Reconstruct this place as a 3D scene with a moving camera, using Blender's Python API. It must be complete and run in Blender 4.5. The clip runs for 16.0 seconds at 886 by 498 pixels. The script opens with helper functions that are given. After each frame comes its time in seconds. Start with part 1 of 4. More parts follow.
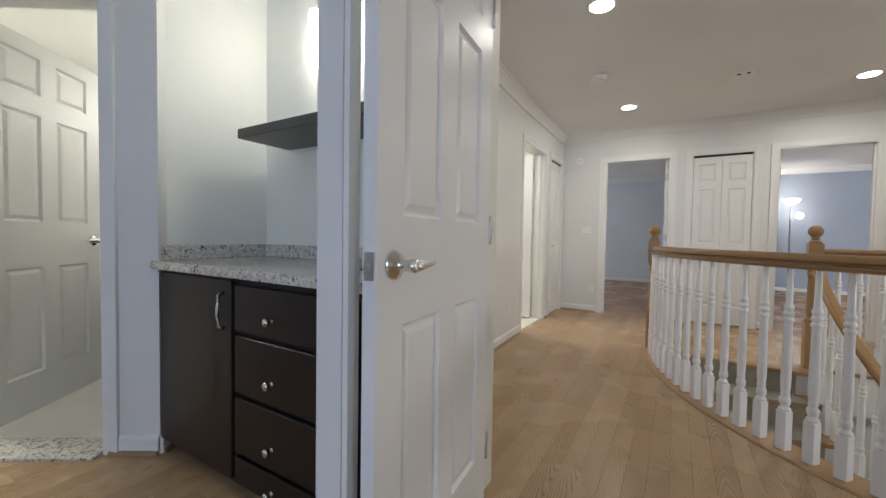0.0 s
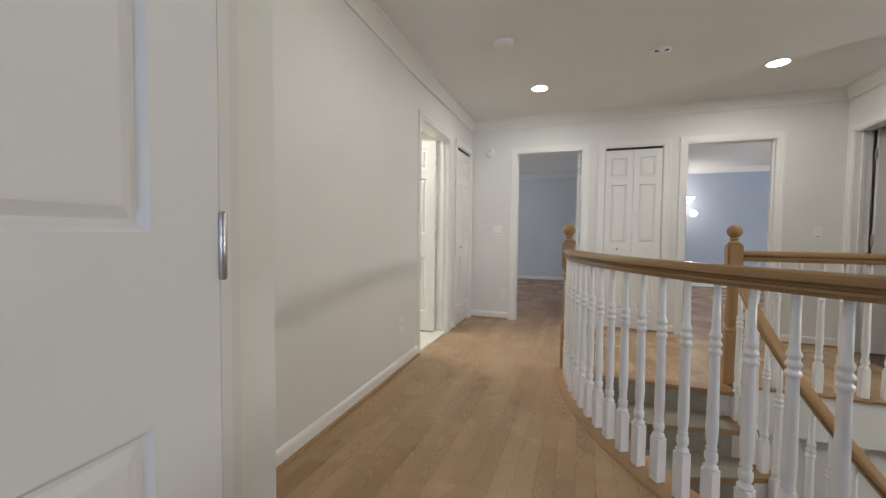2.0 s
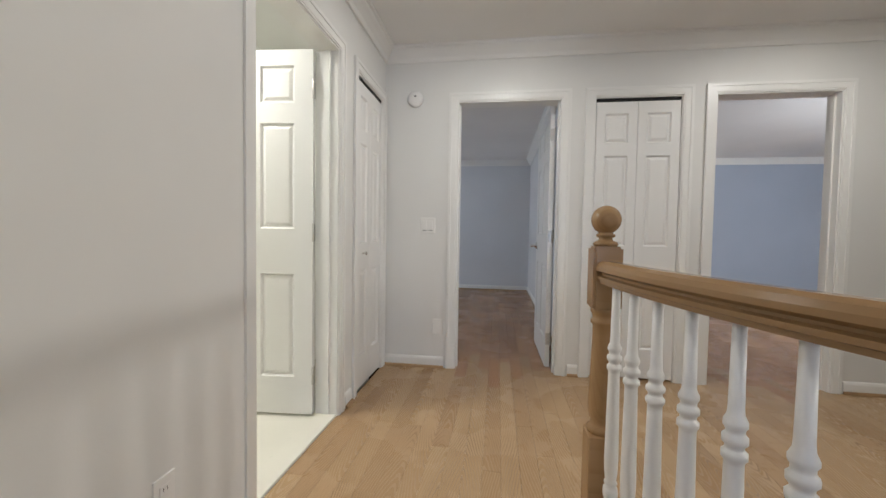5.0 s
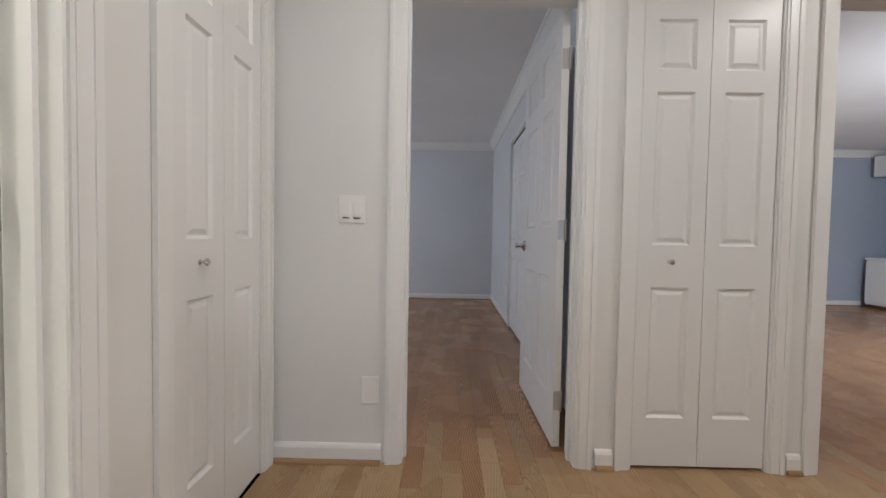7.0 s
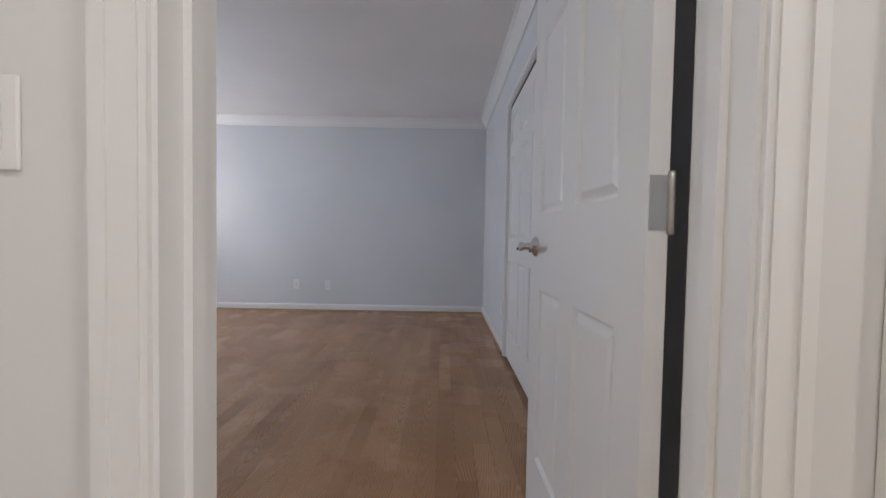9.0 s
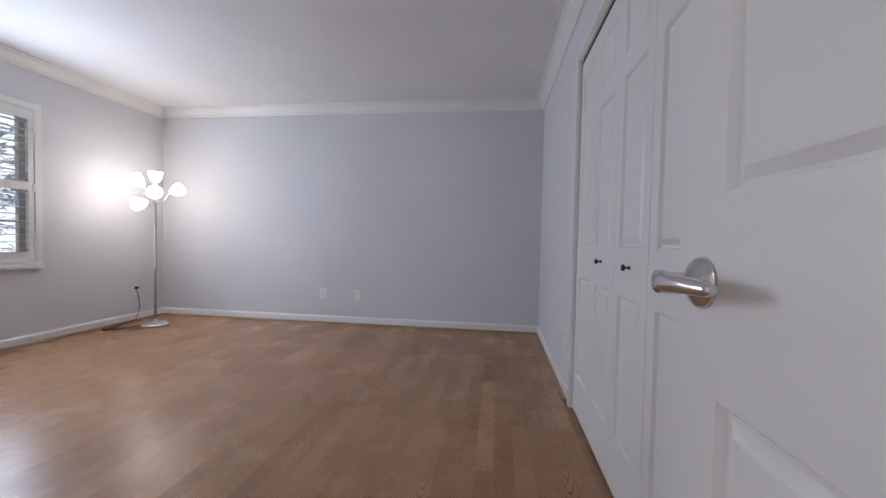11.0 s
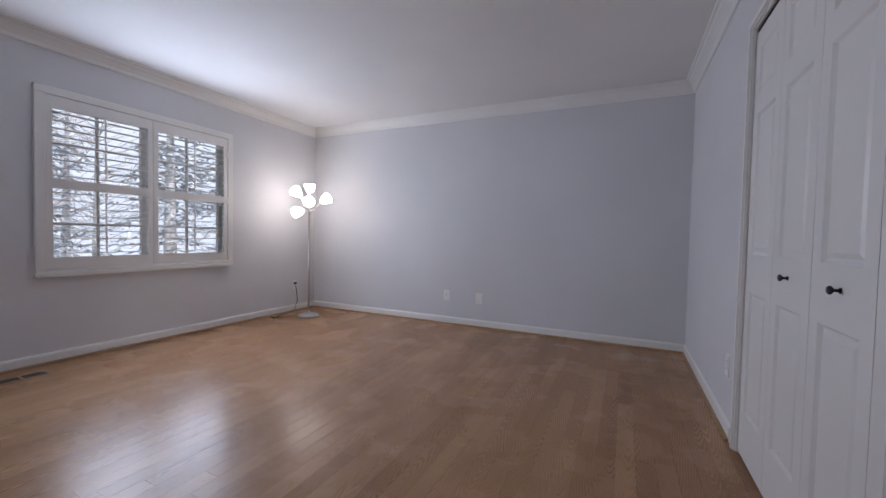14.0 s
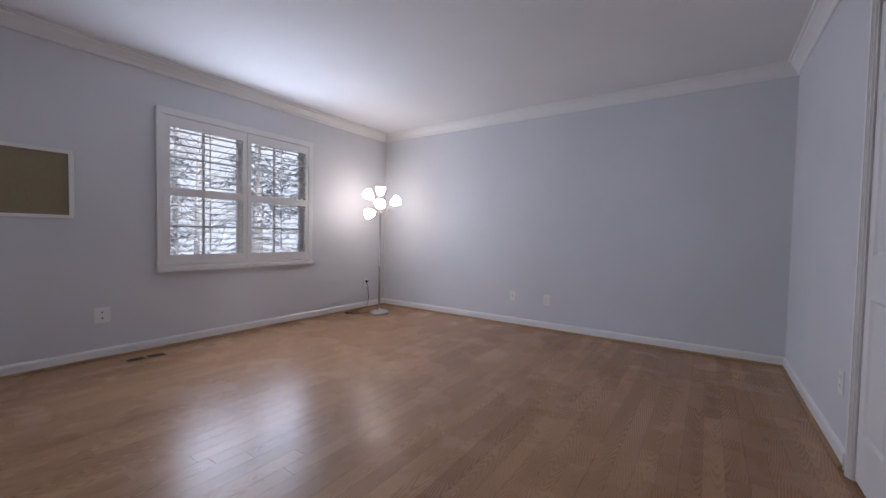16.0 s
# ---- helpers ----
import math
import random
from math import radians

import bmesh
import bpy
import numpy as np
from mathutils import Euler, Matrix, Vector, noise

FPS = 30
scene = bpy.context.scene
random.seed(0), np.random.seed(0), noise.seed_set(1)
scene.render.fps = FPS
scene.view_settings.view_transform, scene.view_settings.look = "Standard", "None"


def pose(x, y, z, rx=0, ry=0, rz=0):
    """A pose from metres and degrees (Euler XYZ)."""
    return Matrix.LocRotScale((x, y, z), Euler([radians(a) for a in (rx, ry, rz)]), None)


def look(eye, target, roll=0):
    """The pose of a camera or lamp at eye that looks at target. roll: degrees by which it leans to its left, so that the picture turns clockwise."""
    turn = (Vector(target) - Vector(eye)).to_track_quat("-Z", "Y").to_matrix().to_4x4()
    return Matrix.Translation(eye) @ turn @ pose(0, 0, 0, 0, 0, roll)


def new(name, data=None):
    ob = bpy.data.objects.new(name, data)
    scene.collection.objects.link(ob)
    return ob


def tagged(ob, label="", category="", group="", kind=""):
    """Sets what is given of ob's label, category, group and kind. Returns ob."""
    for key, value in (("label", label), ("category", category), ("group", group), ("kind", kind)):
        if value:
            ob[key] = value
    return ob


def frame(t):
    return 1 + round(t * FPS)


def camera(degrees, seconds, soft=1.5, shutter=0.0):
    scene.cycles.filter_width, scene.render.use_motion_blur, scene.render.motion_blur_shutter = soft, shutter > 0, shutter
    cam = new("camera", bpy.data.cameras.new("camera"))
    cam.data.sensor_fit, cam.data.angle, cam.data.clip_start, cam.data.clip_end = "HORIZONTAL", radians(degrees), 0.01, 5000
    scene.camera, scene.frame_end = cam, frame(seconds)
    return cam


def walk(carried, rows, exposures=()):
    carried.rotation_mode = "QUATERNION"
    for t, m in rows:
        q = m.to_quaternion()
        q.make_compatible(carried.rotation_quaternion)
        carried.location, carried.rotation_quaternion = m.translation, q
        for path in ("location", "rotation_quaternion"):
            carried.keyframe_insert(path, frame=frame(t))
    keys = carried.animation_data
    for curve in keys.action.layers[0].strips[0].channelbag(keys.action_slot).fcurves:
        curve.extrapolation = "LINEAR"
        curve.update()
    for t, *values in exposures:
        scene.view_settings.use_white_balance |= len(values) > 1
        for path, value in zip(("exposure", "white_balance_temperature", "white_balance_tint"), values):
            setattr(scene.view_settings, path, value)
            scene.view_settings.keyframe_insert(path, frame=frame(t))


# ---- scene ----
cam = camera(98.0, 16.0)

PATH = [
    (0, (1.403, -5.583, 1.005), (0.369, -3.872, 0.939), 0.9),
    (0.5, (1.379, -5.414, 1.008), (0.455, -3.642, 0.943), 0.9),
    (1, (1.345, -5.237, 1.003), (0.534, -3.41, 0.938), 0.8),
    (1.5, (1.361, -4.981, 1.034), (0.633, -3.12, 0.955), 0.8),
    (2, (1.334, -4.723, 1.052), (0.654, -2.844, 0.972), 0.6),
    (2.5, (1.269, -4.453, 1.051), (0.627, -2.56, 0.971), 0.6),
    (3, (1.2, -4.183, 1.059), (0.616, -2.272, 0.977), 0.6),
    (3.5, (1.135, -3.877, 1.064), (0.609, -1.949, 0.979), 0.6),
    (4, (1.047, -3.572, 1.068), (0.567, -1.633, 0.982), 0.6),
    (4.5, (0.971, -3.279, 1.062), (0.566, -1.322, 0.975), 0.7),
    (4.7, (0.933, -3.139, 1.049), (0.577, -1.172, 0.97), 0.8),
    (6.8, (0.735, -1.755, 0.992), (0.708, 0.245, 0.927), 1.0),
    (7, (0.755, -1.645, 0.99), (0.729, 0.355, 0.925), 1.0),
    (7.5, (0.808, -1.385, 0.985), (0.787, 0.615, 0.92), 1.0),
    (8, (0.852, -1.1, 0.978), (0.858, 0.9, 0.915), 1.0),
    (10.3, (0.972, 0.14, 0.964), (0.881, 2.137, 0.902), 1.2),
    (10.5, (0.968, 0.196, 0.974), (0.838, 2.191, 0.915), 1.2),
    (11, (0.978, 0.298, 0.992), (0.708, 2.279, 0.933), 1.2),
    (11.5, (0.979, 0.338, 1.002), (0.589, 2.298, 0.947), 1.2),
    (12, (0.967, 0.354, 1.008), (0.461, 2.288, 0.95), 1.3),
    (12.5, (0.956, 0.356, 1.011), (0.351, 2.261, 0.949), 1.3),
    (13, (0.944, 0.355, 1.014), (0.25, 2.229, 0.952), 1.3),
    (13.5, (0.927, 0.343, 1.02), (0.156, 2.186, 0.954), 1.2),
    (14, (0.918, 0.341, 1.025), (0.067, 2.149, 0.956), 1.2),
    (14.5, (0.911, 0.333, 1.024), (-0.015, 2.104, 0.954), 1.2),
    (15, (0.905, 0.32, 1.018), (-0.086, 2.056, 0.951), 1.2),
    (15.5, (0.893, 0.305, 1.016), (-0.166, 2.001, 0.948), 1.1),
    (16, (0.899, 0.295, 1.018), (-0.234, 1.941, 0.947), 1.1),
]
EXPOSURES = [(0.0, 0.18, 6500, 8), (2.5, 0.22, 6500, 8), (4.5, 0.2, 6450, 8), (7.0, 0.14, 6500, 12), (8.2, 0.2, 6500, 12), (10.3, 0.44, 6450, 17), (12.5, 0.24, 6400, 17), (14.5, 0.1, 6350, 20), (16.0, 0.1, 6350, 21)]
walk(cam, [(t, look(eye, target, roll)) for t, eye, target, roll in PATH], EXPOSURES)

# ---- world, sun and lamps ----
world = bpy.data.worlds.new("overcast")
scene.world = world
world.use_nodes = True
wn = world.node_tree
sky = wn.nodes.new("ShaderNodeTexSky")
sky.sky_type, sky.sun_disc = "NISHITA", False
sky.sun_elevation, sky.sun_rotation = radians(36), radians(117)
sky.air_density, sky.dust_density = 1.0, 4.0
wn.nodes["Background"].inputs["Strength"].default_value = 0.15
wn.links.new(sky.outputs[0], wn.nodes["Background"].inputs["Color"])


def lamp(name, kind, energy, at, to=None, color=(1, 1, 1), size=0.1, size_y=None, spread=None):
    data = bpy.data.lights.new(name, kind)
    data.energy, data.color = energy, color
    if kind == "AREA":
        data.size = size
        data.shape = "DISK"
        if size_y:
            data.shape, data.size_y = "RECTANGLE", size_y
        if spread:
            data.spread = radians(spread)
    elif kind == "POINT":
        data.shadow_soft_size = size
    ob = new(name, data)
    ob.matrix_world = look(at, to) if to else pose(*at)
    return ob


sun = bpy.data.lights.new("sun", "SUN")
sun.energy, sun.angle, sun.color = 2.2, radians(15), (1.0, 0.96, 0.9)
new("sun", sun).matrix_world = look((0, 0, 30), (-16, 8, 17))

WARM = (1.0, 0.965, 0.92)
DOWNLIGHTS = [(0.92, -0.94, 7.2), (2.76, -0.90, 10.0), (0.97, -3.03, 4.0), (2.76, -3.03, 4.0)]
for dx, dy, watts in DOWNLIGHTS:
    lamp("downlight_lamp", "AREA", watts, (dx, dy, 2.425), (dx, dy, 0), WARM, 0.13)
# daylight through the windows
for wy in (2.05, 2.72):
    lamp("bedroom_window_lamp", "AREA", 15.5, (-2.905, wy, 1.36), (0, wy, 1.36), (0.70, 0.83, 1.0), 0.56, 1.04)
# added fill that brightens the study; its wall has no window
lamp("study_fill_lamp", "AREA", 58, (5.0, 0.25, 1.4), (5.0, 4, 1.2), (0.86, 0.92, 1.0), 1.4, 1.2)
lamp("foyer_window_lamp", "AREA", 40, (6.1, -3.0, 1.45), (0.0, -2.9, 0.7), (1.0, 0.97, 0.92), 0.32, 0.32)
lamp("suite_window_lamp", "AREA", 63, (2.0, -8.9, 1.4), (1.0, -4, 1.2), (0.54, 0.69, 1.0), 1.8, 1.2)
lamp("bath_lamp", "AREA", 26, (-0.9, -1.3, 2.38), (-0.9, -1.3, 0), (1.0, 0.97, 0.90), 0.5)
lamp("suite_bath_lamp", "AREA", 36, (-2.3, -5.4, 2.36), (-2.3, -5.4, 0), (1.0, 0.98, 0.88), 0.5)
lamp("alcove_lamp", "POINT", 4.2, (0.10, -4.38, 1.95), None, (1.0, 0.97, 0.90), 0.05)

# ---- materials ----


def nodes_of(name):
    m = bpy.data.materials.new(name)
    m.use_nodes = True
    return m, m.node_tree.nodes, m.node_tree.links, m.node_tree.nodes["Principled BSDF"]


def N(nt, kind, **ins):
    n = nt.new(kind)
    for k, v in ins.items():
        n.inputs[k.replace("_", " ")].default_value = v
    return n


def ramp(nt, stops):
    r = nt.new("ShaderNodeValToRGB")
    r.color_ramp.elements[0].position, r.color_ramp.elements[0].color = stops[0][0], (*stops[0][1], 1)
    r.color_ramp.elements[1].position, r.color_ramp.elements[1].color = stops[-1][0], (*stops[-1][1], 1)
    for p, c in stops[1:-1]:
        r.color_ramp.elements.new(p).color = (*c, 1)
    return r


def painted(name, color, rough=0.5, scale=60.0, bump=0.05, vary=0.03, metal=0.0):
    """Paint with a fine roller texture and faint large stains."""
    m, nt, ln, b = nodes_of(name)
    geo = nt.new("ShaderNodeNewGeometry")
    big = N(nt, "ShaderNodeTexNoise", Scale=1.3, Detail=3.0)
    fine = N(nt, "ShaderNodeTexNoise", Scale=scale, Detail=3.0)
    ln.new(geo.outputs["Position"], big.inputs["Vector"])
    ln.new(geo.outputs["Position"], fine.inputs["Vector"])
    lo = tuple(c * (1 - vary) for c in color)
    hi = tuple(min(1, c * (1 + vary)) for c in color)
    r = ramp(nt, [(0.3, lo), (0.7, hi)])
    ln.new(big.outputs["Fac"], r.inputs["Fac"])
    ln.new(r.outputs["Color"], b.inputs["Base Color"])
    bp = N(nt, "ShaderNodeBump", Strength=bump, Distance=0.004)
    ln.new(fine.outputs["Fac"], bp.inputs["Height"])
    ln.new(bp.outputs["Normal"], b.inputs["Normal"])
    b.inputs["Roughness"].default_value = rough
    b.inputs["Metallic"].default_value = metal
    return m


def oak(name, source="object", along="y", tones=None, rough=0.24, figure=1.0, width=0.083):
    """Varnished red oak: growth rings cut flat along the board into cathedral figures, pores, and a tone of its own for each board."""
    m, nt, ln, b = nodes_of(name)
    geo = nt.new("ShaderNodeNewGeometry")
    if source == "object":
        rnd = nt.new("ShaderNodeObjectInfo").outputs["Random"]
    else:
        rnd = geo.outputs["Random Per Island"]

    def calc(op, a, b=None, c=None):
        n = nt.new("ShaderNodeMath")
        n.operation = op
        for i, v in enumerate((a, b, c)):
            if v is None:
                continue
            if isinstance(v, (int, float)):
                n.inputs[i].default_value = v
            else:
                ln.new(v, n.inputs[i])
        return n.outputs[0]

    def texture(sx, sl, detail, seed):
        """Noise with its own scale across and along the board."""
        v = nt.new("ShaderNodeCombineXYZ")
        ln.new(calc("MULTIPLY", cross, sx), v.inputs["X"])
        ln.new(calc("MULTIPLY_ADD", run, sl, calc("MULTIPLY", rnd, 61.0 + seed)), v.inputs["Y"])
        v.inputs["Z"].default_value = seed
        n = N(nt, "ShaderNodeTexNoise", Scale=1.0, Detail=detail)
        ln.new(v.outputs[0], n.inputs["Vector"])
        return n.outputs["Fac"]

    sep = nt.new("ShaderNodeSeparateXYZ")
    ln.new(geo.outputs["Position"], sep.inputs[0])
    run = sep.outputs[along.upper()]
    cross = sep.outputs["X"] if along == "y" else sep.outputs["Y"]
    # distance from the heart of the log, which wanders along the board
    cell = calc("FRACT", calc("DIVIDE", cross, width))
    heart = calc("MULTIPLY_ADD", calc("FRACT", calc("MULTIPLY", rnd, 17.3)), 2.2, -0.6)
    u = calc("MULTIPLY", calc("SUBTRACT", cell, heart), width)
    h = calc("MULTIPLY_ADD", texture(0.0, 1.5, 1.0, 3.0), 0.030, 0.004)
    radius = calc("SQRT", calc("ADD", calc("MULTIPLY", u, u), calc("MULTIPLY", h, h)))
    taper = calc("MULTIPLY_ADD", calc("GREATER_THAN", calc("FRACT", calc("MULTIPLY", rnd, 29.7)), 0.5), 26.0, -13.0)
    phase = calc("MULTIPLY_ADD", run, taper, calc("MULTIPLY", texture(5.0, 1.6, 1.0, 13.0), 4.5))
    jag = calc("MULTIPLY_ADD", texture(70.0, 14.0, 2.0, 7.0), 0.55, phase)
    ring = calc("FRACT", calc("MULTIPLY_ADD", radius, 90.0, jag))
    grain = ramp(nt, [(0.0, (0.42, 0.35, 0.29)), (0.14, (0.62, 0.56, 0.50)), (0.36, (1.0, 1.0, 1.0)), (0.92, (0.98, 0.97, 0.96)), (1.0, (0.45, 0.38, 0.32))])
    ln.new(ring, grain.inputs["Fac"])
    t = tones or [(0.375, 0.240, 0.128), (0.425, 0.283, 0.155), (0.47, 0.325, 0.187)]
    base = ramp(nt, [(0.0, t[0]), (0.5, t[1]), (1.0, t[2])])
    ln.new(rnd, base.inputs["Fac"])
    mx = nt.new("ShaderNodeMix")
    mx.data_type, mx.blend_type = "RGBA", "MULTIPLY"
    strength = nt.new("ShaderNodeMapRange")
    strength.inputs["From Min"].default_value, strength.inputs["From Max"].default_value = 0.44, 0.66
    strength.inputs["To Min"].default_value, strength.inputs["To Max"].default_value = 0.10 * figure, figure
    ln.new(texture(6.0, 1.2, 1.0, 11.0), strength.inputs["Value"])
    ln.new(strength.outputs["Result"], mx.inputs["Factor"])
    ln.new(base.outputs["Color"], mx.inputs["A"])
    ln.new(grain.outputs["Color"], mx.inputs["B"])
    pores = texture(420.0, 14.0, 2.0, 5.0)
    pr = ramp(nt, [(0.32, (0.74, 0.71, 0.68)), (0.52, (1, 1, 1))])
    ln.new(pores, pr.inputs["Fac"])
    mx2 = nt.new("ShaderNodeMix")
    mx2.data_type, mx2.blend_type = "RGBA", "MULTIPLY"
    mx2.inputs["Factor"].default_value = 0.6 * figure
    ln.new(mx.outputs["Result"], mx2.inputs["A"])
    ln.new(pr.outputs["Color"], mx2.inputs["B"])
    ln.new(mx2.outputs["Result"], b.inputs["Base Color"])
    # open grain breaks the varnish
    lum = nt.new("ShaderNodeRGBToBW")
    ln.new(grain.outputs["Color"], lum.inputs[0])
    bp = N(nt, "ShaderNodeBump", Strength=0.16 * figure, Distance=0.002)
    ln.new(lum.outputs[0], bp.inputs["Height"])
    ln.new(bp.outputs["Normal"], b.inputs["Normal"])
    wear = N(nt, "ShaderNodeTexNoise", Scale=2.5, Detail=4.0)
    ln.new(geo.outputs["Position"], wear.inputs["Vector"])
    b.inputs["Specular IOR Level"].default_value = 0.36
    rr = nt.new("ShaderNodeMapRange")
    rr.inputs["To Min"].default_value, rr.inputs["To Max"].default_value = rough - 0.05, rough + 0.10
    ln.new(wear.outputs["Fac"], rr.inputs["Value"])
    ln.new(calc("MULTIPLY_ADD", calc("SUBTRACT", 1.0, lum.outputs[0]), 0.25 * figure, rr.outputs["Result"]), b.inputs["Roughness"])
    return m


def speckled(name, stops, scale=45.0, rough=0.15):
    m, nt, ln, b = nodes_of(name)
    geo = nt.new("ShaderNodeNewGeometry")
    a = N(nt, "ShaderNodeTexNoise", Scale=scale, Detail=5.0, Roughness=0.7, Distortion=1.0)
    v = N(nt, "ShaderNodeTexVoronoi", Scale=scale * 2.2)
    ln.new(geo.outputs["Position"], a.inputs["Vector"])
    ln.new(geo.outputs["Position"], v.inputs["Vector"])
    mixn = nt.new("ShaderNodeMath")
    mixn.operation = "MULTIPLY_ADD"
    mixn.inputs[1].default_value = 0.30
    ln.new(v.outputs["Distance"], mixn.inputs[0])
    ln.new(a.outputs["Fac"], mixn.inputs[2])
    r = ramp(nt, stops)
    ln.new(mixn.outputs[0], r.inputs["Fac"])
    ln.new(r.outputs["Color"], b.inputs["Base Color"])
    b.inputs["Roughness"].default_value = rough
    return m


def glowing(name, color, strength):
    m, nt, ln, b = nodes_of(name)
    b.inputs["Base Color"].default_value = (*color, 1)
    b.inputs["Emission Color"].default_value = (*color, 1)
    b.inputs["Emission Strength"].default_value = strength
    b.inputs["Roughness"].default_value = 0.4
    return m


HALL_WALL = painted("hall_wall_paint", (0.74, 0.735, 0.715), 0.55)
BLUE_WALL = painted("blue_grey_wall_paint", (0.665, 0.672, 0.692), 0.6)
DEEP_BLUE = painted("study_blue_wall_paint", (0.38, 0.425, 0.51), 0.6)
BATH_WALL = painted("bath_wall_paint", (0.78, 0.78, 0.72), 0.55)
CEILING = painted("ceiling_paint", (0.81, 0.805, 0.80), 0.85, 90, 0.08)
TRIM = painted("white_trim_enamel", (0.80, 0.795, 0.775), 0.32, 25, 0.03, 0.015)
DOOR = painted("white_door_enamel", (0.78, 0.775, 0.76), 0.35, 140, 0.06, 0.015)
BALUSTER = painted("white_baluster_enamel", (0.80, 0.795, 0.79), 0.28, 25, 0.02, 0.015)
CHROME = painted("brushed_nickel", (0.72, 0.71, 0.69), 0.18, 200, 0.02, 0.02, 1.0)
STEEL = painted("satin_steel", (0.55, 0.54, 0.52), 0.35, 200, 0.03, 0.03, 1.0)
BLACK = painted("black_iron", (0.03, 0.03, 0.035), 0.35, 100, 0.05, 0.1, 0.6)
# Near-black: paints shade inside gaps, slots and closets; also small dark parts.
GAP = painted("dark_gap", (0.012, 0.012, 0.012), 0.9)
ESPRESSO = painted("espresso_cabinet_wood", (0.020, 0.013, 0.011), 0.33, 90, 0.05, 0.15)
ESPRESSO.node_tree.nodes["Principled BSDF"].inputs["Specular IOR Level"].default_value = 0.25
SHELF_GREY = painted("grey_shelf_laminate", (0.085, 0.078, 0.072), 0.42, 90, 0.03, 0.08)
PLASTIC = painted("white_plastic", (0.82, 0.81, 0.79), 0.35, 40, 0.01, 0.01)
CORK = speckled("cork", [(0.35, (0.19, 0.155, 0.085)), (0.6, (0.26, 0.215, 0.125)), (0.8, (0.31, 0.26, 0.16))], 160, 0.9)
GRANITE = speckled("speckled_granite", [(0.42, (0.035, 0.03, 0.03)), (0.50, (0.22, 0.17, 0.12)), (0.58, (0.46, 0.43, 0.38)), (0.75, (0.66, 0.63, 0.57))], 38, 0.14)
CARPET = speckled("berber_carpet", [(0.40, (0.07, 0.062, 0.052)), (0.55, (0.20, 0.178, 0.145)), (0.75, (0.33, 0.30, 0.25))], 170, 0.95)
TILE = painted("cream_floor_tile", (0.72, 0.70, 0.62), 0.25, 8, 0.03, 0.05)
GROUT = painted("grout", (0.5, 0.48, 0.42), 0.9)
OAK_PIECE = oak("oak_floor_board", "object", figure=0.85)
OAK_JOINED = oak("oak_floor_boards", "island", figure=0.85)
# Same oak as the hall; the rooms' redder light is in these tones.
ROOM_LIGHT_TONES = [(0.34, 0.182, 0.09), (0.395, 0.22, 0.112), (0.445, 0.26, 0.137)]
ROOM_LIGHT_PIECE = oak("oak_board_room_light", "object", "y", ROOM_LIGHT_TONES)
ROOM_LIGHT_JOINED = oak("oak_boards_room_light", "island", "y", ROOM_LIGHT_TONES)
RAIL_TONES = [(0.30, 0.18, 0.085), (0.33, 0.20, 0.095), (0.36, 0.22, 0.11)]
OAK_RAIL = oak("oak_handrail", "object", "y", RAIL_TONES, 0.17, 0.08, 0.9)
OAK_POST = oak("oak_newel", "object", "z", RAIL_TONES, 0.19, 0.2, 0.9)
OAK_TRIM = oak("oak_trim", "object", "y", [(0.32, 0.19, 0.092), (0.35, 0.215, 0.108), (0.38, 0.24, 0.125)], 0.30, 0.5, 0.9)
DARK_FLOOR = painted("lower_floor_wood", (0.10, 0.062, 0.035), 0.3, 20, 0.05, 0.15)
SHADE = glowing("lit_opal_glass", (1.0, 0.94, 0.86), 13.0)
LENS = glowing("lit_downlight_lens", (1.0, 0.95, 0.86), 12.0)
BULB = glowing("lit_vanity_tube", (1.0, 0.98, 0.92), 14.0)
CORD = painted("brown_cord", (0.10, 0.055, 0.03), 0.5)
# Tree colours paled and blued: the winter haze is painted into them.
HAZY_BARK = painted("hazy_bark", (0.55, 0.58, 0.62), 0.9, 30, 0.5, 0.3)
HAZY_NEEDLES = painted("hazy_needles", (0.60, 0.67, 0.73), 0.8, 10, 0.2, 0.4)
LAWN = speckled("winter_lawn", [(0.3, (0.07, 0.075, 0.035)), (0.7, (0.14, 0.12, 0.07))], 1.5, 0.95)
SIDING = painted("neighbour_siding", (0.55, 0.56, 0.58), 0.7, 4, 0.1, 0.05)
GLASS, gnt, gln, gb = nodes_of("window_glass")
gb.inputs["Base Color"].default_value = (0.97, 0.99, 1.0, 1)
gb.inputs["Transmission Weight"].default_value = 1.0
gb.inputs["Roughness"].default_value = 0.0
gb.inputs["IOR"].default_value = 1.45
MIRROR = painted("mirror_silver", (0.9, 0.9, 0.9), 0.02, 1, 0.0, 0.0, 1.0)

# ---- mesh helpers ----


def bx(bm, x0, y0, z0, x1, y1, z1, mi=0):
    v = [bm.verts.new((x, y, z)) for x in (x0, x1) for y in (y0, y1) for z in (z0, z1)]
    out = []
    for a in ((0, 1, 3, 2), (4, 6, 7, 5), (0, 4, 5, 1), (2, 3, 7, 6), (0, 2, 6, 4), (1, 5, 7, 3)):
        f = bm.faces.new([v[i] for i in a])
        f.material_index = mi
        out.append(f)
    return out


def box(x0, y0, z0, x1, y1, z1, bevel=0.0, seg=1):
    bm = bmesh.new()
    bx(bm, x0, y0, z0, x1, y1, z1)
    if bevel:
        bmesh.ops.bevel(bm, geom=bm.edges[:], offset=bevel, segments=seg, affect="EDGES")
    return bm


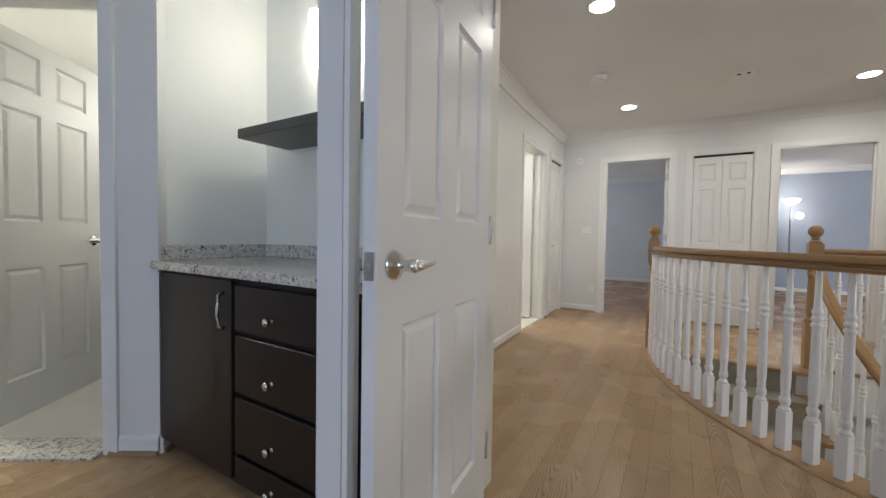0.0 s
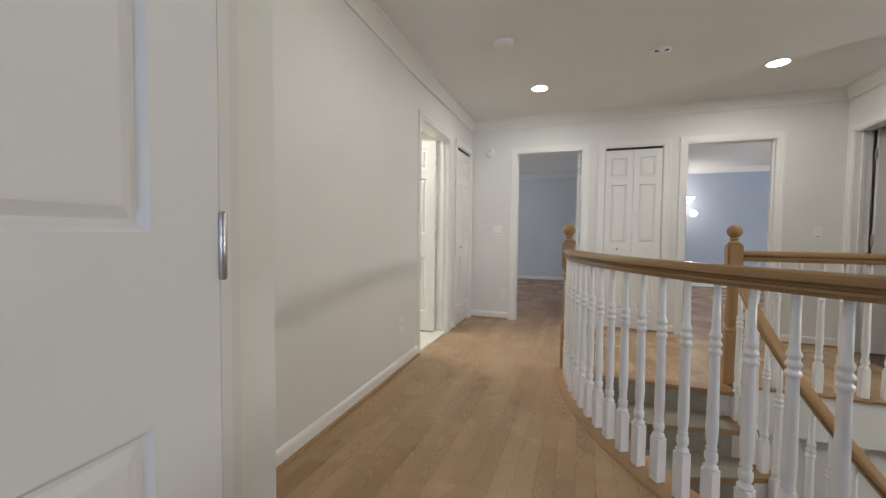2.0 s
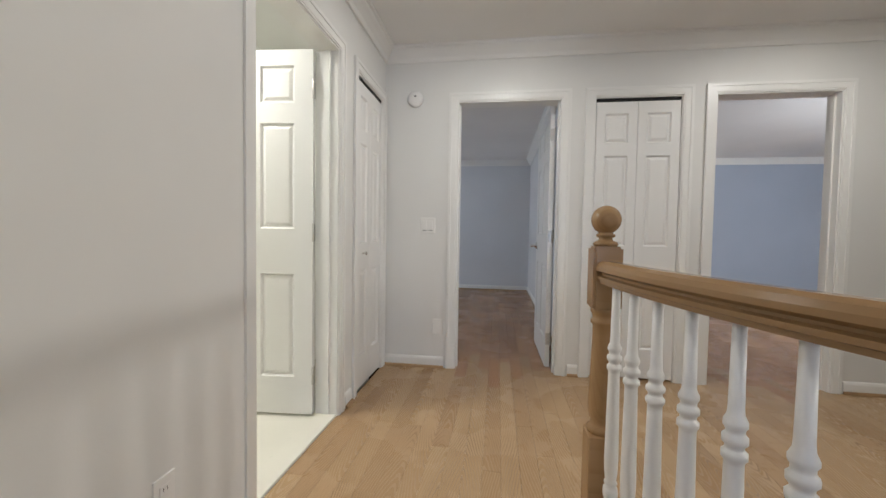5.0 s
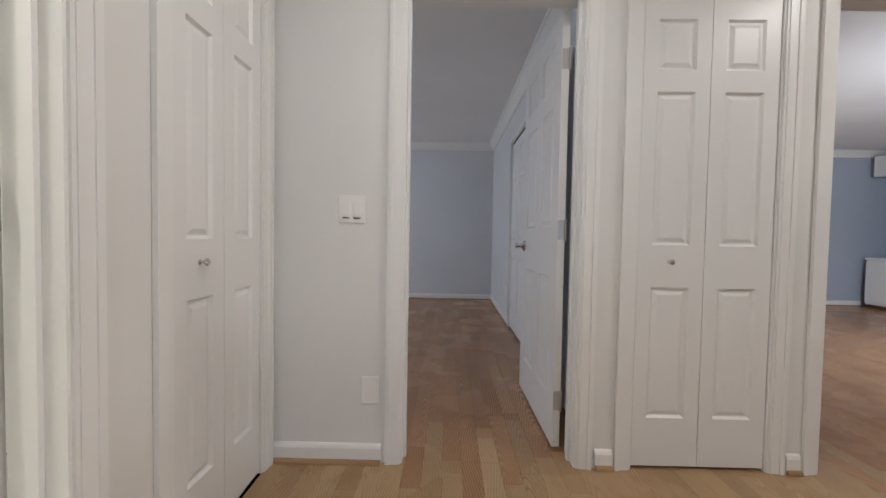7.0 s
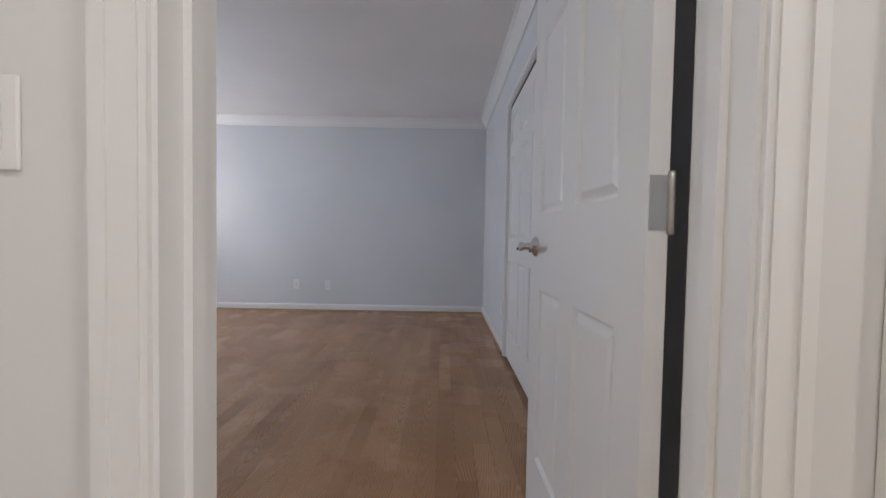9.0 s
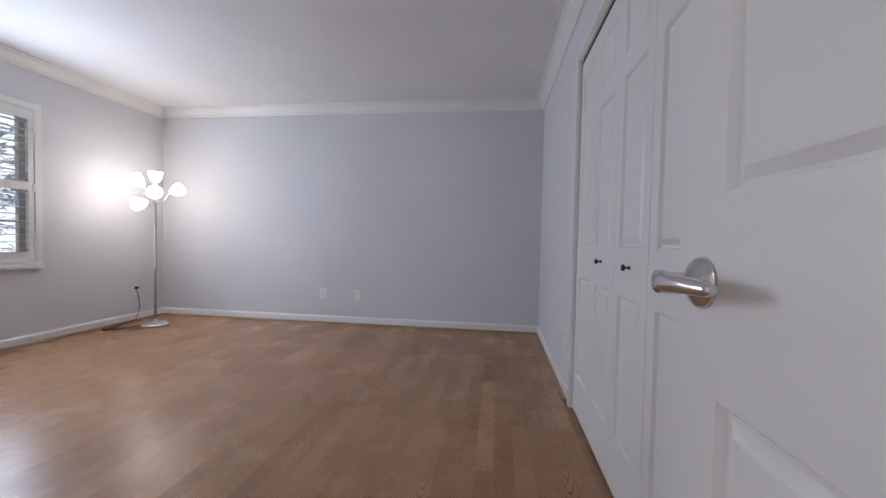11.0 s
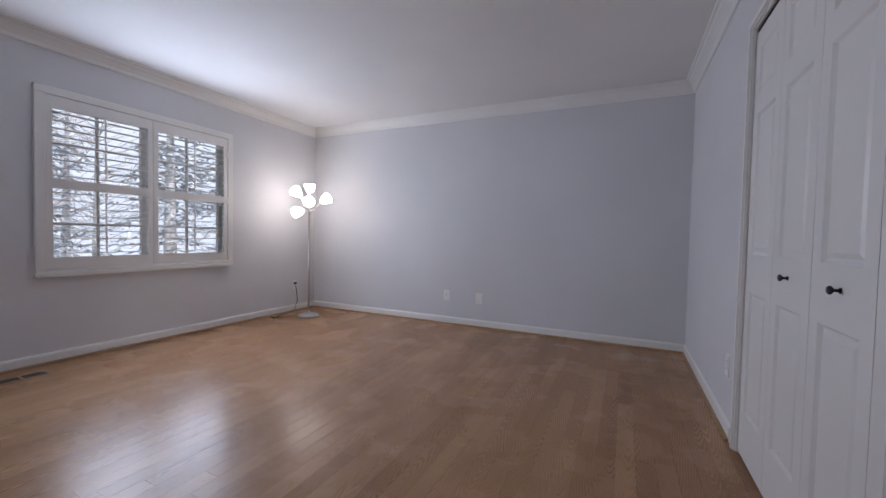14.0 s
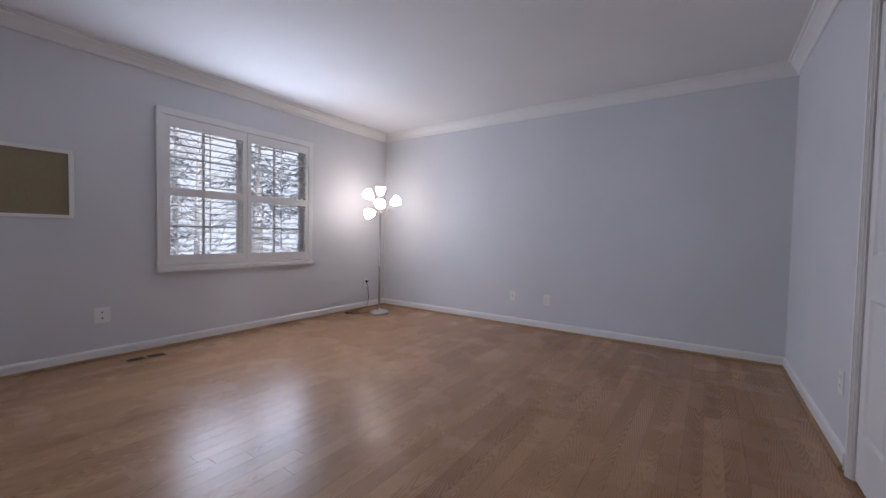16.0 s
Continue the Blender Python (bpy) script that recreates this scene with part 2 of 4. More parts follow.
def lathe(bm, profile, seg=16, x=0.0, y=0.0, m=None):
    """Adds a turned body about the upright axis: profile is (radius, height) from bottom to top."""
    rings = []
    for rad, h in profile:
        ring = []
        for i in range(seg):
            a = 2 * math.pi * i / seg
            p = Vector((x + rad * math.cos(a), y + rad * math.sin(a), h))
            ring.append(bm.verts.new(m @ p if m else p))
        rings.append(ring)
    for a, b in zip(rings, rings[1:]):
        for i in range(seg):
            f = bm.faces.new((a[i], a[(i + 1) % seg], b[(i + 1) % seg], b[i]))
            f.smooth = True
    bm.faces.new(rings[0][::-1])
    bm.faces.new(rings[-1])
    return bm


def turned(profile, seg=16, m=None):
    return lathe(bmesh.new(), profile, seg, m=m)


def tube(bm, pts, rad, seg=8):
    """Adds a round rod along points."""
    pts = [Vector(p) for p in pts]
    rings = []
    for i, p in enumerate(pts):
        d = (pts[min(i + 1, len(pts) - 1)] - pts[max(i - 1, 0)]).normalized()
        up = Vector((0, 0, 1)) if abs(d.z) < 0.9 else Vector((1, 0, 0))
        u = d.cross(up).normalized()
        w = u.cross(d)
        rr = rad[i] if isinstance(rad, (list, tuple)) else rad
        rings.append([bm.verts.new(p + rr * (math.cos(2 * math.pi * k / seg) * u + math.sin(2 * math.pi * k / seg) * w)) for k in range(seg)])
    for a, b in zip(rings, rings[1:]):
        for i in range(seg):
            f = bm.faces.new((a[i], a[(i + 1) % seg], b[(i + 1) % seg], b[i]))
            f.smooth = True
    bm.faces.new(rings[0][::-1])
    bm.faces.new(rings[-1])
    return bm


def sweep(bm, pts, profile, closed=False):
    """Adds a moulding: profile points (out, up) carried along points; out is to the right of the way."""
    pts = [Vector(p) for p in pts]
    rings = []
    for i, p in enumerate(pts):
        d = pts[min(i + 1, len(pts) - 1)] - pts[max(i - 1, 0)]
        flat = Vector((d.x, d.y, 0)).normalized()
        right = Vector((flat.y, -flat.x, 0))
        rings.append([bm.verts.new(p + right * o + Vector((0, 0, u))) for o, u in profile])
    n = len(profile)
    for a, b in zip(rings, rings[1:]):
        for i in range(n):
            bm.faces.new((a[i], a[(i + 1) % n], b[(i + 1) % n], b[i]))
    bm.faces.new(rings[0][::-1])
    bm.faces.new(rings[-1])
    bmesh.ops.recalc_face_normals(bm, faces=bm.faces[:])
    return bm


def mesh_of(name, bm, mats):
    bmesh.ops.recalc_face_normals(bm, faces=bm.faces[:])
    me = bpy.data.meshes.new(name)
    bm.to_mesh(me)
    bm.free()
    for m in mats if isinstance(mats, (list, tuple)) else [mats]:
        me.materials.append(m)
    return me


def part(name, bm, material, parent, label="", at=None):
    ob = new(name, bm if isinstance(bm, bpy.types.Mesh) else mesh_of(name, bm, material))
    ob.parent = parent
    if at is not None:
        ob.matrix_basis = at
    return tagged(ob, label)


def solid(name, bm, material, label, category, kind="", group="", at=None):
    ob = new(name, mesh_of(name, bm, material))
    if at is not None:
        ob.matrix_basis = at
    return tagged(ob, label, category, group, kind)


def empty(name, label, category, at, group="", kind=""):
    ob = new(name)
    ob.empty_display_size = 0.1
    ob.matrix_basis = at
    return tagged(ob, label, category, group, kind)


# ---- structure ----
H = 2.44            # ceilings
RX0, RX1, RY0, RY1 = -2.975, 1.445, 0.12, 4.42   # bedroom
CX, CY, CR = 3.73, -1.5, 2.5                      # centre and radius of the curved stair


def wall(name, p0, p1, thick, openings=(), mats=(HALL_WALL, HALL_WALL), z0=0.0, z1=H, label="smooth painted plaster wall"):
    """A wall from p0 to p1; thickness to the left of the way. Openings are (from, to, bottom, top) along it. Second material: the left face."""
    p0, p1 = Vector((*p0, 0)), Vector((*p1, 0))
    d = p1 - p0
    L = d.length
    bm = bmesh.new()
    s = 0.0
    cells = []
    for a, b, zb, zt in sorted(openings):
        if a > s:
            cells.append((s, a, z0, z1))
        if zb > z0:
            cells.append((a, b, z0, zb))
        if zt < z1:
            cells.append((a, b, zt, z1))
        s = b
    if s < L:
        cells.append((s, L, z0, z1))
    for a, b, za, zb in cells:
        fs = bx(bm, a, 0, za, b, thick, zb)
        fs[3].material_index = 1
    at = pose(p0.x, p0.y, 0, 0, 0, math.degrees(math.atan2(d.y, d.x)))
    return solid(name, bm, list(mats), label, "wall", "structure", at=at)


DOOR_H = 2.04
# hall, north side: bedroom door, linen closet, study door
wall("wall_north", (0.0, 0.0), (3.77, 0.0), 0.12, [(0.552, 1.33, 0, DOOR_H), (1.54, 2.148, 0, DOOR_H), (2.34, 3.13, 0, DOOR_H)], (HALL_WALL, BLUE_WALL), label="off-white hall wall with three openings")
# hall, west side
wall("wall_west_1", (0.0, -1.70), (0.0, 0.0), 0.12, [(0.055, 0.82, 0, DOOR_H), (1.08, 1.62, 0, DOOR_H)], (HALL_WALL, BATH_WALL), label="off-white hall wall with bath and closet openings")
wall("wall_west_2", (0.112, -4.14), (0.008, -1.70), 0.12, (), (HALL_WALL, BATH_WALL), label="off-white hall wall with soft handrail shadow")
wall("wall_jog", (-0.60, -4.22), (0.78, -4.22), 0.08, (), (BATH_WALL, HALL_WALL), label="short off-white return wall beside the hall door")
wall("wall_door_side", (0.78, -4.978), (0.78, -4.22), 0.08, [(0.033, 0.693, 0, DOOR_H)], (HALL_WALL, BATH_WALL), label="narrow off-white wall around an ajar door")
wall("wall_east", (3.65, 0.0), (3.65, -1.45), 0.12, [(0.10, 0.86, 0, DOOR_H)], (HALL_WALL, HALL_WALL), z1=H, label="off-white gallery wall with a door")
# bedroom
wall("wall_bedroom_north", (RX1 + 0.12, RY1), (RX0 - 0.12, RY1), -0.12, (), (BLUE_WALL, BLUE_WALL), label="plain pale blue-grey bedroom wall")
wall("wall_bedroom_west", (RX0, -0.0), (RX0, RY1), 0.14, [(1.66, 3.11, 0.70, 2.02)], (BLUE_WALL, SIDING), label="pale blue-grey bedroom wall with a window")
wall("wall_bedroom_east", (RX1, RY0), (RX1, RY1), -0.12, [(1.07, 2.53, 0, DOOR_H)], (BLUE_WALL, BLUE_WALL), label="pale blue-grey bedroom wall with a closet opening")
wall("wall_bedroom_south", (RX0, RY0), (0.0, RY0), -0.12, (), (BLUE_WALL, BATH_WALL), label="pale blue-grey bedroom wall")
wall("wall_closet_back", (2.15, 0.12), (2.15, RY1 + 0.12), 0.10, (), (DEEP_BLUE, DEEP_BLUE), label="blue-grey study wall")
# study beyond the second door
wall("wall_study_north", (7.9, RY1 + 0.1), (2.15, RY1 + 0.1), -0.12, (), (DEEP_BLUE, DEEP_BLUE), label="blue-grey study wall")
wall("wall_study_east", (7.9, 0.0), (7.9, RY1 + 0.2), -0.12, (), (DEEP_BLUE, DEEP_BLUE), label="blue-grey study wall behind built-in shelves")
wall("wall_study_south", (3.77, 0.0), (7.9, 0.0), 0.12, (), (HALL_WALL, DEEP_BLUE), label="blue-grey study wall")
# foyer and stairwell beyond the curved rail
wall("wall_foyer_east", (6.3, 0.0), (6.3, -6.2), 0.12, [(2.4, 3.6, 0.8, 2.1)], (HALL_WALL, SIDING), z0=-2.9, label="off-white stairwell wall with a window")
wall("wall_foyer_north", (3.65, -1.33), (6.3, -1.33), 0.12, (), (HALL_WALL, HALL_WALL), z0=-2.9, label="off-white stairwell wall")
wall("wall_foyer_south", (2.2, -6.2), (6.3, -6.2), -0.12, (), (HALL_WALL, HALL_WALL), z0=-2.9, label="off-white stairwell wall")
# suite behind the camera, its bath and the alcove
wall("wall_suite_south", (-3.6, -9.0), (6.3, -9.0), -0.12, (), label="off-white bedroom suite wall")
wall("wall_suite_east", (4.4, -9.0), (4.4, -6.2), -0.12, (), label="off-white bedroom suite wall")
wall("wall_suite_west", (-1.75, -9.0), (-1.75, -5.62), 0.12, (), label="off-white bedroom suite wall")
wall("wall_alcove_back", (-0.60, -4.22), (-0.60, -4.75), -0.10, (), (BATH_WALL, BATH_WALL), label="white alcove side wall")
wall("wall_bath_diagonal", (-1.80, -5.58), (-0.57, -4.77), 0.11, [(0.16, 1.24, 0, DOOR_H)], (HALL_WALL, BATH_WALL), label="slanted off-white wall around the bath door")
wall("wall_suite_bath_north", (-3.7, -3.75), (-0.70, -3.75), 0.10, (), (BATH_WALL, BATH_WALL), label="white bath wall")
wall("wall_suite_bath_west", (-3.7, -9.0), (-3.7, -3.65), 0.10, (), (BATH_WALL, BATH_WALL), label="white bath wall")
wall("wall_suite_bath_east", (-0.70, -4.7), (-0.70, -3.65), 0.05, (), (BATH_WALL, BATH_WALL), label="white bath wall")
wall("wall_bath_west", (-1.9, -2.9), (-1.9, 0.0), 0.10, (), (BATH_WALL, BATH_WALL), label="white bath wall")
wall("wall_bath_south", (-1.9, -2.9), (-0.06, -2.9), -0.10, (), (BATH_WALL, BATH_WALL), label="white bath wall")


def slab(name, x0, y0, x1, y1, z0, z1, mat, label, cat):
    return solid(name, box(x0, y0, z0, x1, y1, z1), mat, label, cat, "structure")


slab("ceiling", -3.9, -9.2, 8.1, 4.7, H, H + 0.12, CEILING, "flat matt off-white ceiling", "ceiling")
slab("floor_bath", -1.9, -2.9, -0.12, 0.0, -0.14, -0.006, TILE, "cream tiled bath floor", "floor")
slab("floor_suite_bath", -3.7, -9.0, -0.62, -3.7, -0.14, -0.004, TILE, "cream tiled bath floor", "floor")
# The next two floors carry the dimness of their spaces in the colour.
slab("floor_spare_room", 3.65, -1.33, 6.3, 0.0, -0.05, -0.001, DARK_FLOOR, "floor of an unlit room, its dimness put into a dark brown", "floor")
slab("floor_lower", 1.0, -9.0, 6.3, 0.0, -3.0, -2.9, DARK_FLOOR, "wooden floor of the storey below, its dimness put into a dark brown", "floor")
slab("wall_under_gallery", 1.1, -1.40, 3.75, -1.30, -2.9, -0.02, HALL_WALL, "white wall below the gallery", "wall")


def crown(name, pts, label="white stepped crown moulding"):
    prof = [(0, -0.105), (0.012, -0.105), (0.018, -0.092), (0.022, -0.078), (0.045, -0.048), (0.062, -0.03), (0.066, -0.018), (0.080, -0.014), (0.084, -0.001), (0, -0.001)]
    return solid(name, sweep(bmesh.new(), [(x, y, H) for x, y in pts], prof), TRIM, label, "crown moulding", "structure")


def baseboard(name, p0, p1):
    """White board with a rounded cap and an oak shoe in front of it; it stands to the right of the way from p0 to p1."""
    prof = [(0.0, 0.0), (0.014, 0.0), (0.014, 0.066), (0.010, 0.078), (0.004, 0.084), (0.0, 0.085)]
    ob = solid(name, sweep(bmesh.new(), [(*p0, 0.0), (*p1, 0.0)], prof), TRIM, "white baseboard with an oak shoe moulding", "baseboard", "structure")
    shoe = [(0.014, 0.001), (0.030, 0.001), (0.029, 0.009), (0.024, 0.016), (0.014, 0.019)]
    part("shoe_moulding", sweep(bmesh.new(), [(*p0, 0.0), (*p1, 0.0)], shoe), OAK_TRIM, ob, "oak shoe moulding")
    return ob


RUNS = [((0.112, -4.14), (0.008, -1.70)), ((0.0, -0.80), (0.0, -0.70)), ((0.0, 0.0), (0.480, 0.0)), ((1.402, 0.0), (1.475, 0.0)),
        ((2.215, 0.0), (2.275, 0.0)), ((3.198, 0.0), (3.65, 0.0)), ((RX0, RY1), (RX1, RY1)), ((RX0, RY0), (RX0, RY1)), ((RX1, RY1), (RX1, 2.72)),
        ((0.48, RY0), (RX0, RY0)), ((2.15, RY1 + 0.1), (7.3, RY1 + 0.1)), ((-0.752, -4.885), (-0.57, -4.77)), ((-0.57, -4.77), (-0.60, -4.72)), ((2.15, 0.15), (2.15, 4.5))]
for i, (a, b) in enumerate(RUNS):
    baseboard("baseboard_%d" % (i + 1), a, b)
crown("crown_hall_west", [(0.112, -4.14), (0.008, -1.70), (0.0, 0.0)])
crown("crown_hall_north", [(0.0, 0.0), (3.65, 0.0)])
crown("crown_hall_east", [(3.65, 0.0), (3.65, -1.45)])
crown("crown_bedroom_west", [(RX0, RY0), (RX0, RY1)])
crown("crown_bedroom_north", [(RX0, RY1), (RX1, RY1)])
crown("crown_bedroom_east", [(RX1, RY1), (RX1, RY0)])
crown("crown_study_north", [(2.25, RY1 + 0.1), (7.8, RY1 + 0.1)])


def casing(name, w, h, at, depth=0.12, both=True, cw=0.066):
    """Jamb lining and moulded casing of an opening w by h; local x along the wall, local -y the front, the wall from 0 to depth."""
    bm = bmesh.new()
    for x0, x1 in ((-0.001, 0.018), (w - 0.018, w + 0.001)):
        bx(bm, x0, -0.002, 0, x1, depth + 0.002, h)
    bx(bm, 0.018, -0.002, h - 0.018, w - 0.018, depth + 0.002, h + 0.001)
    for x0, x1 in ((0.018, 0.030), (w - 0.030, w - 0.018)):
        bx(bm, x0, depth * 0.38, 0, x1, depth * 0.62, h - 0.018)
    sides = [(-0.018, -0.002, -1)] + ([(depth + 0.002, depth + 0.018, 1)] if both else [])
    for y0, y1, s in sides:
        for k, (a, b, t) in enumerate(((-cw + 0.010, -cw + 0.030, 1.0), (-cw + 0.030, 0.0, 0.72), (0.0, 0.010, 0.5))):
            ya, yb = (y1 - (y1 - y0) * t, y1) if s < 0 else (y0, y0 + (y1 - y0) * t)
            bx(bm, a, ya, 0, b, yb, h - a)
            bx(bm, w - b, ya, 0, w - a, yb, h - a)
            bx(bm, b, ya, h - b, w - b, yb, h - a)
    return solid(name, bm, TRIM, "white moulded door casing and jamb", "door frame", "structure", at=at)


casing("door_frame_1", 0.778, DOOR_H, pose(0.552, 0, 0))
casing("door_frame_2", 0.608, DOOR_H, pose(1.54, 0, 0), both=False)
casing("door_frame_3", 0.79, DOOR_H, pose(2.34, 0, 0))
casing("door_frame_4", 0.765, DOOR_H, pose(0.0, -1.645, 0, 0, 0, 90))
casing("door_frame_5", 0.54, DOOR_H, pose(0.0, -0.62, 0, 0, 0, 90), both=False)
casing("door_frame_6", 0.66, DOOR_H, pose(0.78, -4.945, 0, 0, 0, 90), 0.08, False, 0.042)
casing("door_frame_7", 0.76, DOOR_H, pose(3.65, -0.10, 0, 0, 0, -90), 0.12)
casing("door_frame_8", 1.46, DOOR_H, pose(RX1, 2.65, 0, 0, 0, -90), 0.12, False, 0.035)
_d = math.degrees(math.atan2(0.81, 1.23))
casing("door_frame_9", 1.08, DOOR_H, pose(-1.80 + 0.16 * math.cos(radians(_d)), -5.58 + 0.16 * math.sin(radians(_d)), 0, 0, 0, _d), 0.11)


# ---- doors ----
ROWS_FOLD = ((0.21, 0.775), (0.955, 1.60), (1.69, 1.90))
ROWS6 = ((0.21, 0.79), (1.04, 1.62), (1.73, 1.93))


def leaf_frame(w, h, t, cols, rows):
    """Stiles and rails of a panelled leaf, x from 0 to w, y from -t/2 to t/2."""
    bm = bmesh.new()
    xs = [0.0] + [v for c in cols for v in c] + [w]
    for a, b in zip(xs[::2], xs[1::2]):
        bx(bm, a, -t / 2, 0, b, t / 2, h)
    zs = [0.0] + [v for r in rows for v in r] + [h]
    for c0, c1 in cols:
        for a, b in zip(zs[::2], zs[1::2]):
            bx(bm, c0, -t / 2, a, c1, t / 2, b)
    return bm


def raised_panel(x0, x1, z0, z1, t):
    """A raised panel: sloping sticking, a sunk ground and a field that rises again, on both faces."""
    bm = bmesh.new()
    for s in (-1, 1):
        loops = []
        for inset, depth in ((0.0, 0.0005), (0.009, 0.0105), (0.015, 0.0105), (0.030, 0.0035), (0.034, 0.003)):
            y = s * (t / 2 - depth)
            loops.append([bm.verts.new(p) for p in ((x0 + inset, y, z0 + inset), (x1 - inset, y, z0 + inset), (x1 - inset, y, z1 - inset), (x0 + inset, y, z1 - inset))])
        for a, b in zip(loops, loops[1:]):
            for i in range(4):
                bm.faces.new((a[i], a[(i + 1) % 4], b[(i + 1) % 4], b[i]))
        bm.faces.new(loops[-1])
    return bm


def lever(parent, x, y, z, side, way):
    """Round rose and tapering lever on one face; way: which way along x the lever points."""
    rot = Matrix.Rotation(radians(-90 * side), 4, "X")
    m = Matrix.Translation((x, y, z)) @ rot
    h = part("door_handle", turned([(0.034, 0.0), (0.034, 0.004), (0.030, 0.009), (0.018, 0.016), (0.013, 0.022), (0.013, 0.046), (0.016, 0.050), (0.015, 0.058), (0.008, 0.061)], 24, m), CHROME, parent, "polished nickel lever handle")
    bm = tube(bmesh.new(), [(x, y + side * 0.050, z), (x + way * 0.02, y + side * 0.052, z), (x + way * 0.06, y + side * 0.051, z + 0.002), (x + way * 0.10, y + side * 0.046, z + 0.002), (x + way * 0.108, y + side * 0.045, z + 0.002)], [0.013, 0.014, 0.011, 0.008, 0.005], 12)
    part("lever", bm, CHROME, h)


def hinge(parent, x, y, z):
    bm = lathe(bmesh.new(), [(0.004, z - 0.052), (0.0065, z - 0.048), (0.0065, z + 0.048), (0.004, z + 0.052)], 10, x, y)
    bx(bm, -0.0025, -0.015, z - 0.045, -0.0002, 0.015, z + 0.045)
    part("hinge", bm, STEEL, parent, "steel butt hinge")


def panel_door(name, w, at, label, cols=2, h=2.015, t=0.035, handle=True, hinge_side=-1, latch=False):
    st = 0.105
    mid = 0.10
    cw = (w - 2 * st - mid) / 2
    colx = [(st, st + cw), (w - st - cw, w - st)] if cols == 2 else [(0.065, w - 0.065)]
    root = empty(name, label, "door", at, kind="structure")
    fr = leaf_frame(w, h, t, colx, ROWS6)
    part("leaf", fr, DOOR, root)
    for a, b in colx:
        for za, zb in ROWS6:
            part("panel", raised_panel(a, b, za, zb, t), DOOR, root)
    if handle:
        for s in (-1, 1):
            lever(root, w - 0.065, s * t / 2, 0.93, s, -1)
        for z in (0.22, 1.02, 1.80):
            hinge(root, -0.004, hinge_side * (t / 2 + 0.002), z)
    if latch:
        bm = box(w - 0.0005, -0.0125, 0.90, w + 0.0015, 0.0125, 0.96)
        p = part("latch_plate", bm, STEEL, root, "steel latch plate on the door edge")
        part("latch_bolt", box(w + 0.0015, -0.007, 0.921, w + 0.012, 0.005, 0.939, 0.002), STEEL, p)
    return root


def at_floor(x, y, rz, z=0.010):
    return pose(x, y, z, 0, 0, rz)


# bedroom door, open into the room; hall bath door; door ajar in the jog; gallery door; study door; bath door of the suite
panel_door("door_1", 0.765, at_floor(1.276, 0.145, 90.8), "white six-panel door standing open into the bedroom", hinge_side=-1)
panel_door("door_2", 0.70, at_floor(-0.135, -0.905, 184), "white six-panel door open into the bath", hinge_side=1)
panel_door("door_3", 0.69, at_floor(0.800, -4.292, -85.0), "white six-panel door standing slightly ajar", hinge_side=1, latch=True)
panel_door("door_4", 0.72, at_floor(3.795, -0.142, -4), "white six-panel door open into an unlit room off the gallery", hinge_side=1)
panel_door("door_5", 0.70, at_floor(2.366, 0.135, 96), "white six-panel door open into the study", hinge_side=-1)
panel_door("door_6", 0.74, at_floor(-1.44, -5.16, 128), "white six-panel bath door standing open")


def knob(parent, x, y, z, mat, label, s=-1, k=0.8):
    m = Matrix.Translation((x, y, z)) @ Matrix.Rotation(radians(-90 * s), 4, "X") @ Matrix.Scale(k, 4)
    part("knob", turned([(0.010, 0.0), (0.010, 0.003), (0.0055, 0.006), (0.0055, 0.018), (0.012, 0.022), (0.0155, 0.027), (0.0155, 0.031), (0.011, 0.035), (0.004, 0.036)], 16, m), mat, parent, label)


def bifold(name, w, n, at, label, knobs, mat):
    """n narrow panelled leaves side by side; track gap and closet shade painted black."""
    root = empty(name, label, "folding door", at, kind="structure")
    lw = w / n
    for i in range(n):
        x0 = i * lw + 0.0015
        fr = leaf_frame(lw - 0.003, 1.982, 0.032, [(0.06, lw - 0.063)], ROWS_FOLD)
        lf = part("leaf", fr, DOOR, root, at=pose(x0, 0, 0))
        for za, zb in ROWS_FOLD:
            part("panel", raised_panel(0.06, lw - 0.063, za, zb, 0.032), DOOR, lf)
        if i in knobs:
            knob(lf, knobs[i], -0.016, 0.885, mat, "small round knob")
    part("track", box(0, -0.012, 1.990, w, 0.012, 2.012), GAP, root, "overhead track, blackened with the shade of its gap")
    part("gap", box(0, 0.02, -0.008, w, 0.03, 2.018), GAP, root, "black sheet that paints the closet's shade behind the leaves")
    return root


bifold("closet_door_1", 0.568, 2, pose(1.56, 0.020, 0.014), "white folding closet door with six panels", {0: 0.135}, CHROME)
bifold("closet_door_2", 0.50, 2, pose(-0.020, -0.60, 0.014, 0, 0, 90), "white folding closet door with six panels", {0: 0.12}, CHROME)
bifold("closet_door_3", 1.405, 4, pose(RX1 + 0.020, 2.622, 0.014, 0, 0, -90), "white four-leaf folding closet door with black knobs", {1: 0.165, 2: 0.185}, BLACK)

# ---- curved stair and balustrade ----


def on_arc(r, a, z=0.0):
    a = radians(a)
    return Vector((CX - r * math.cos(a), CY - r * math.sin(a), z))


# subfloor with the stairwell left open
bm = bmesh.new()
edge = [on_arc(CR - 0.05, a, -0.022) for a in range(3, 84, 3)]
outline = [(-3.0, 0.06), (-3.0, 4.6), (8.0, 4.6), (8.0, 0.06), (3.75, 0.06), (3.75, -1.40), (2.35, -1.40), (2.35, -1.60)]
loop = [bm.verts.new((x, y, -0.022)) for x, y in outline] + [bm.verts.new(p) for p in edge]
loop += [bm.verts.new((x, y, -0.022)) for x, y in ((4.4, -4.05), (6.3, -6.15), (4.4, -9.0), (-1.75, -9.0), (-1.75, -5.58), (-0.57, -4.77), (-0.6, -4.17), (0.0, -4.1), (0.0, 0.06))]
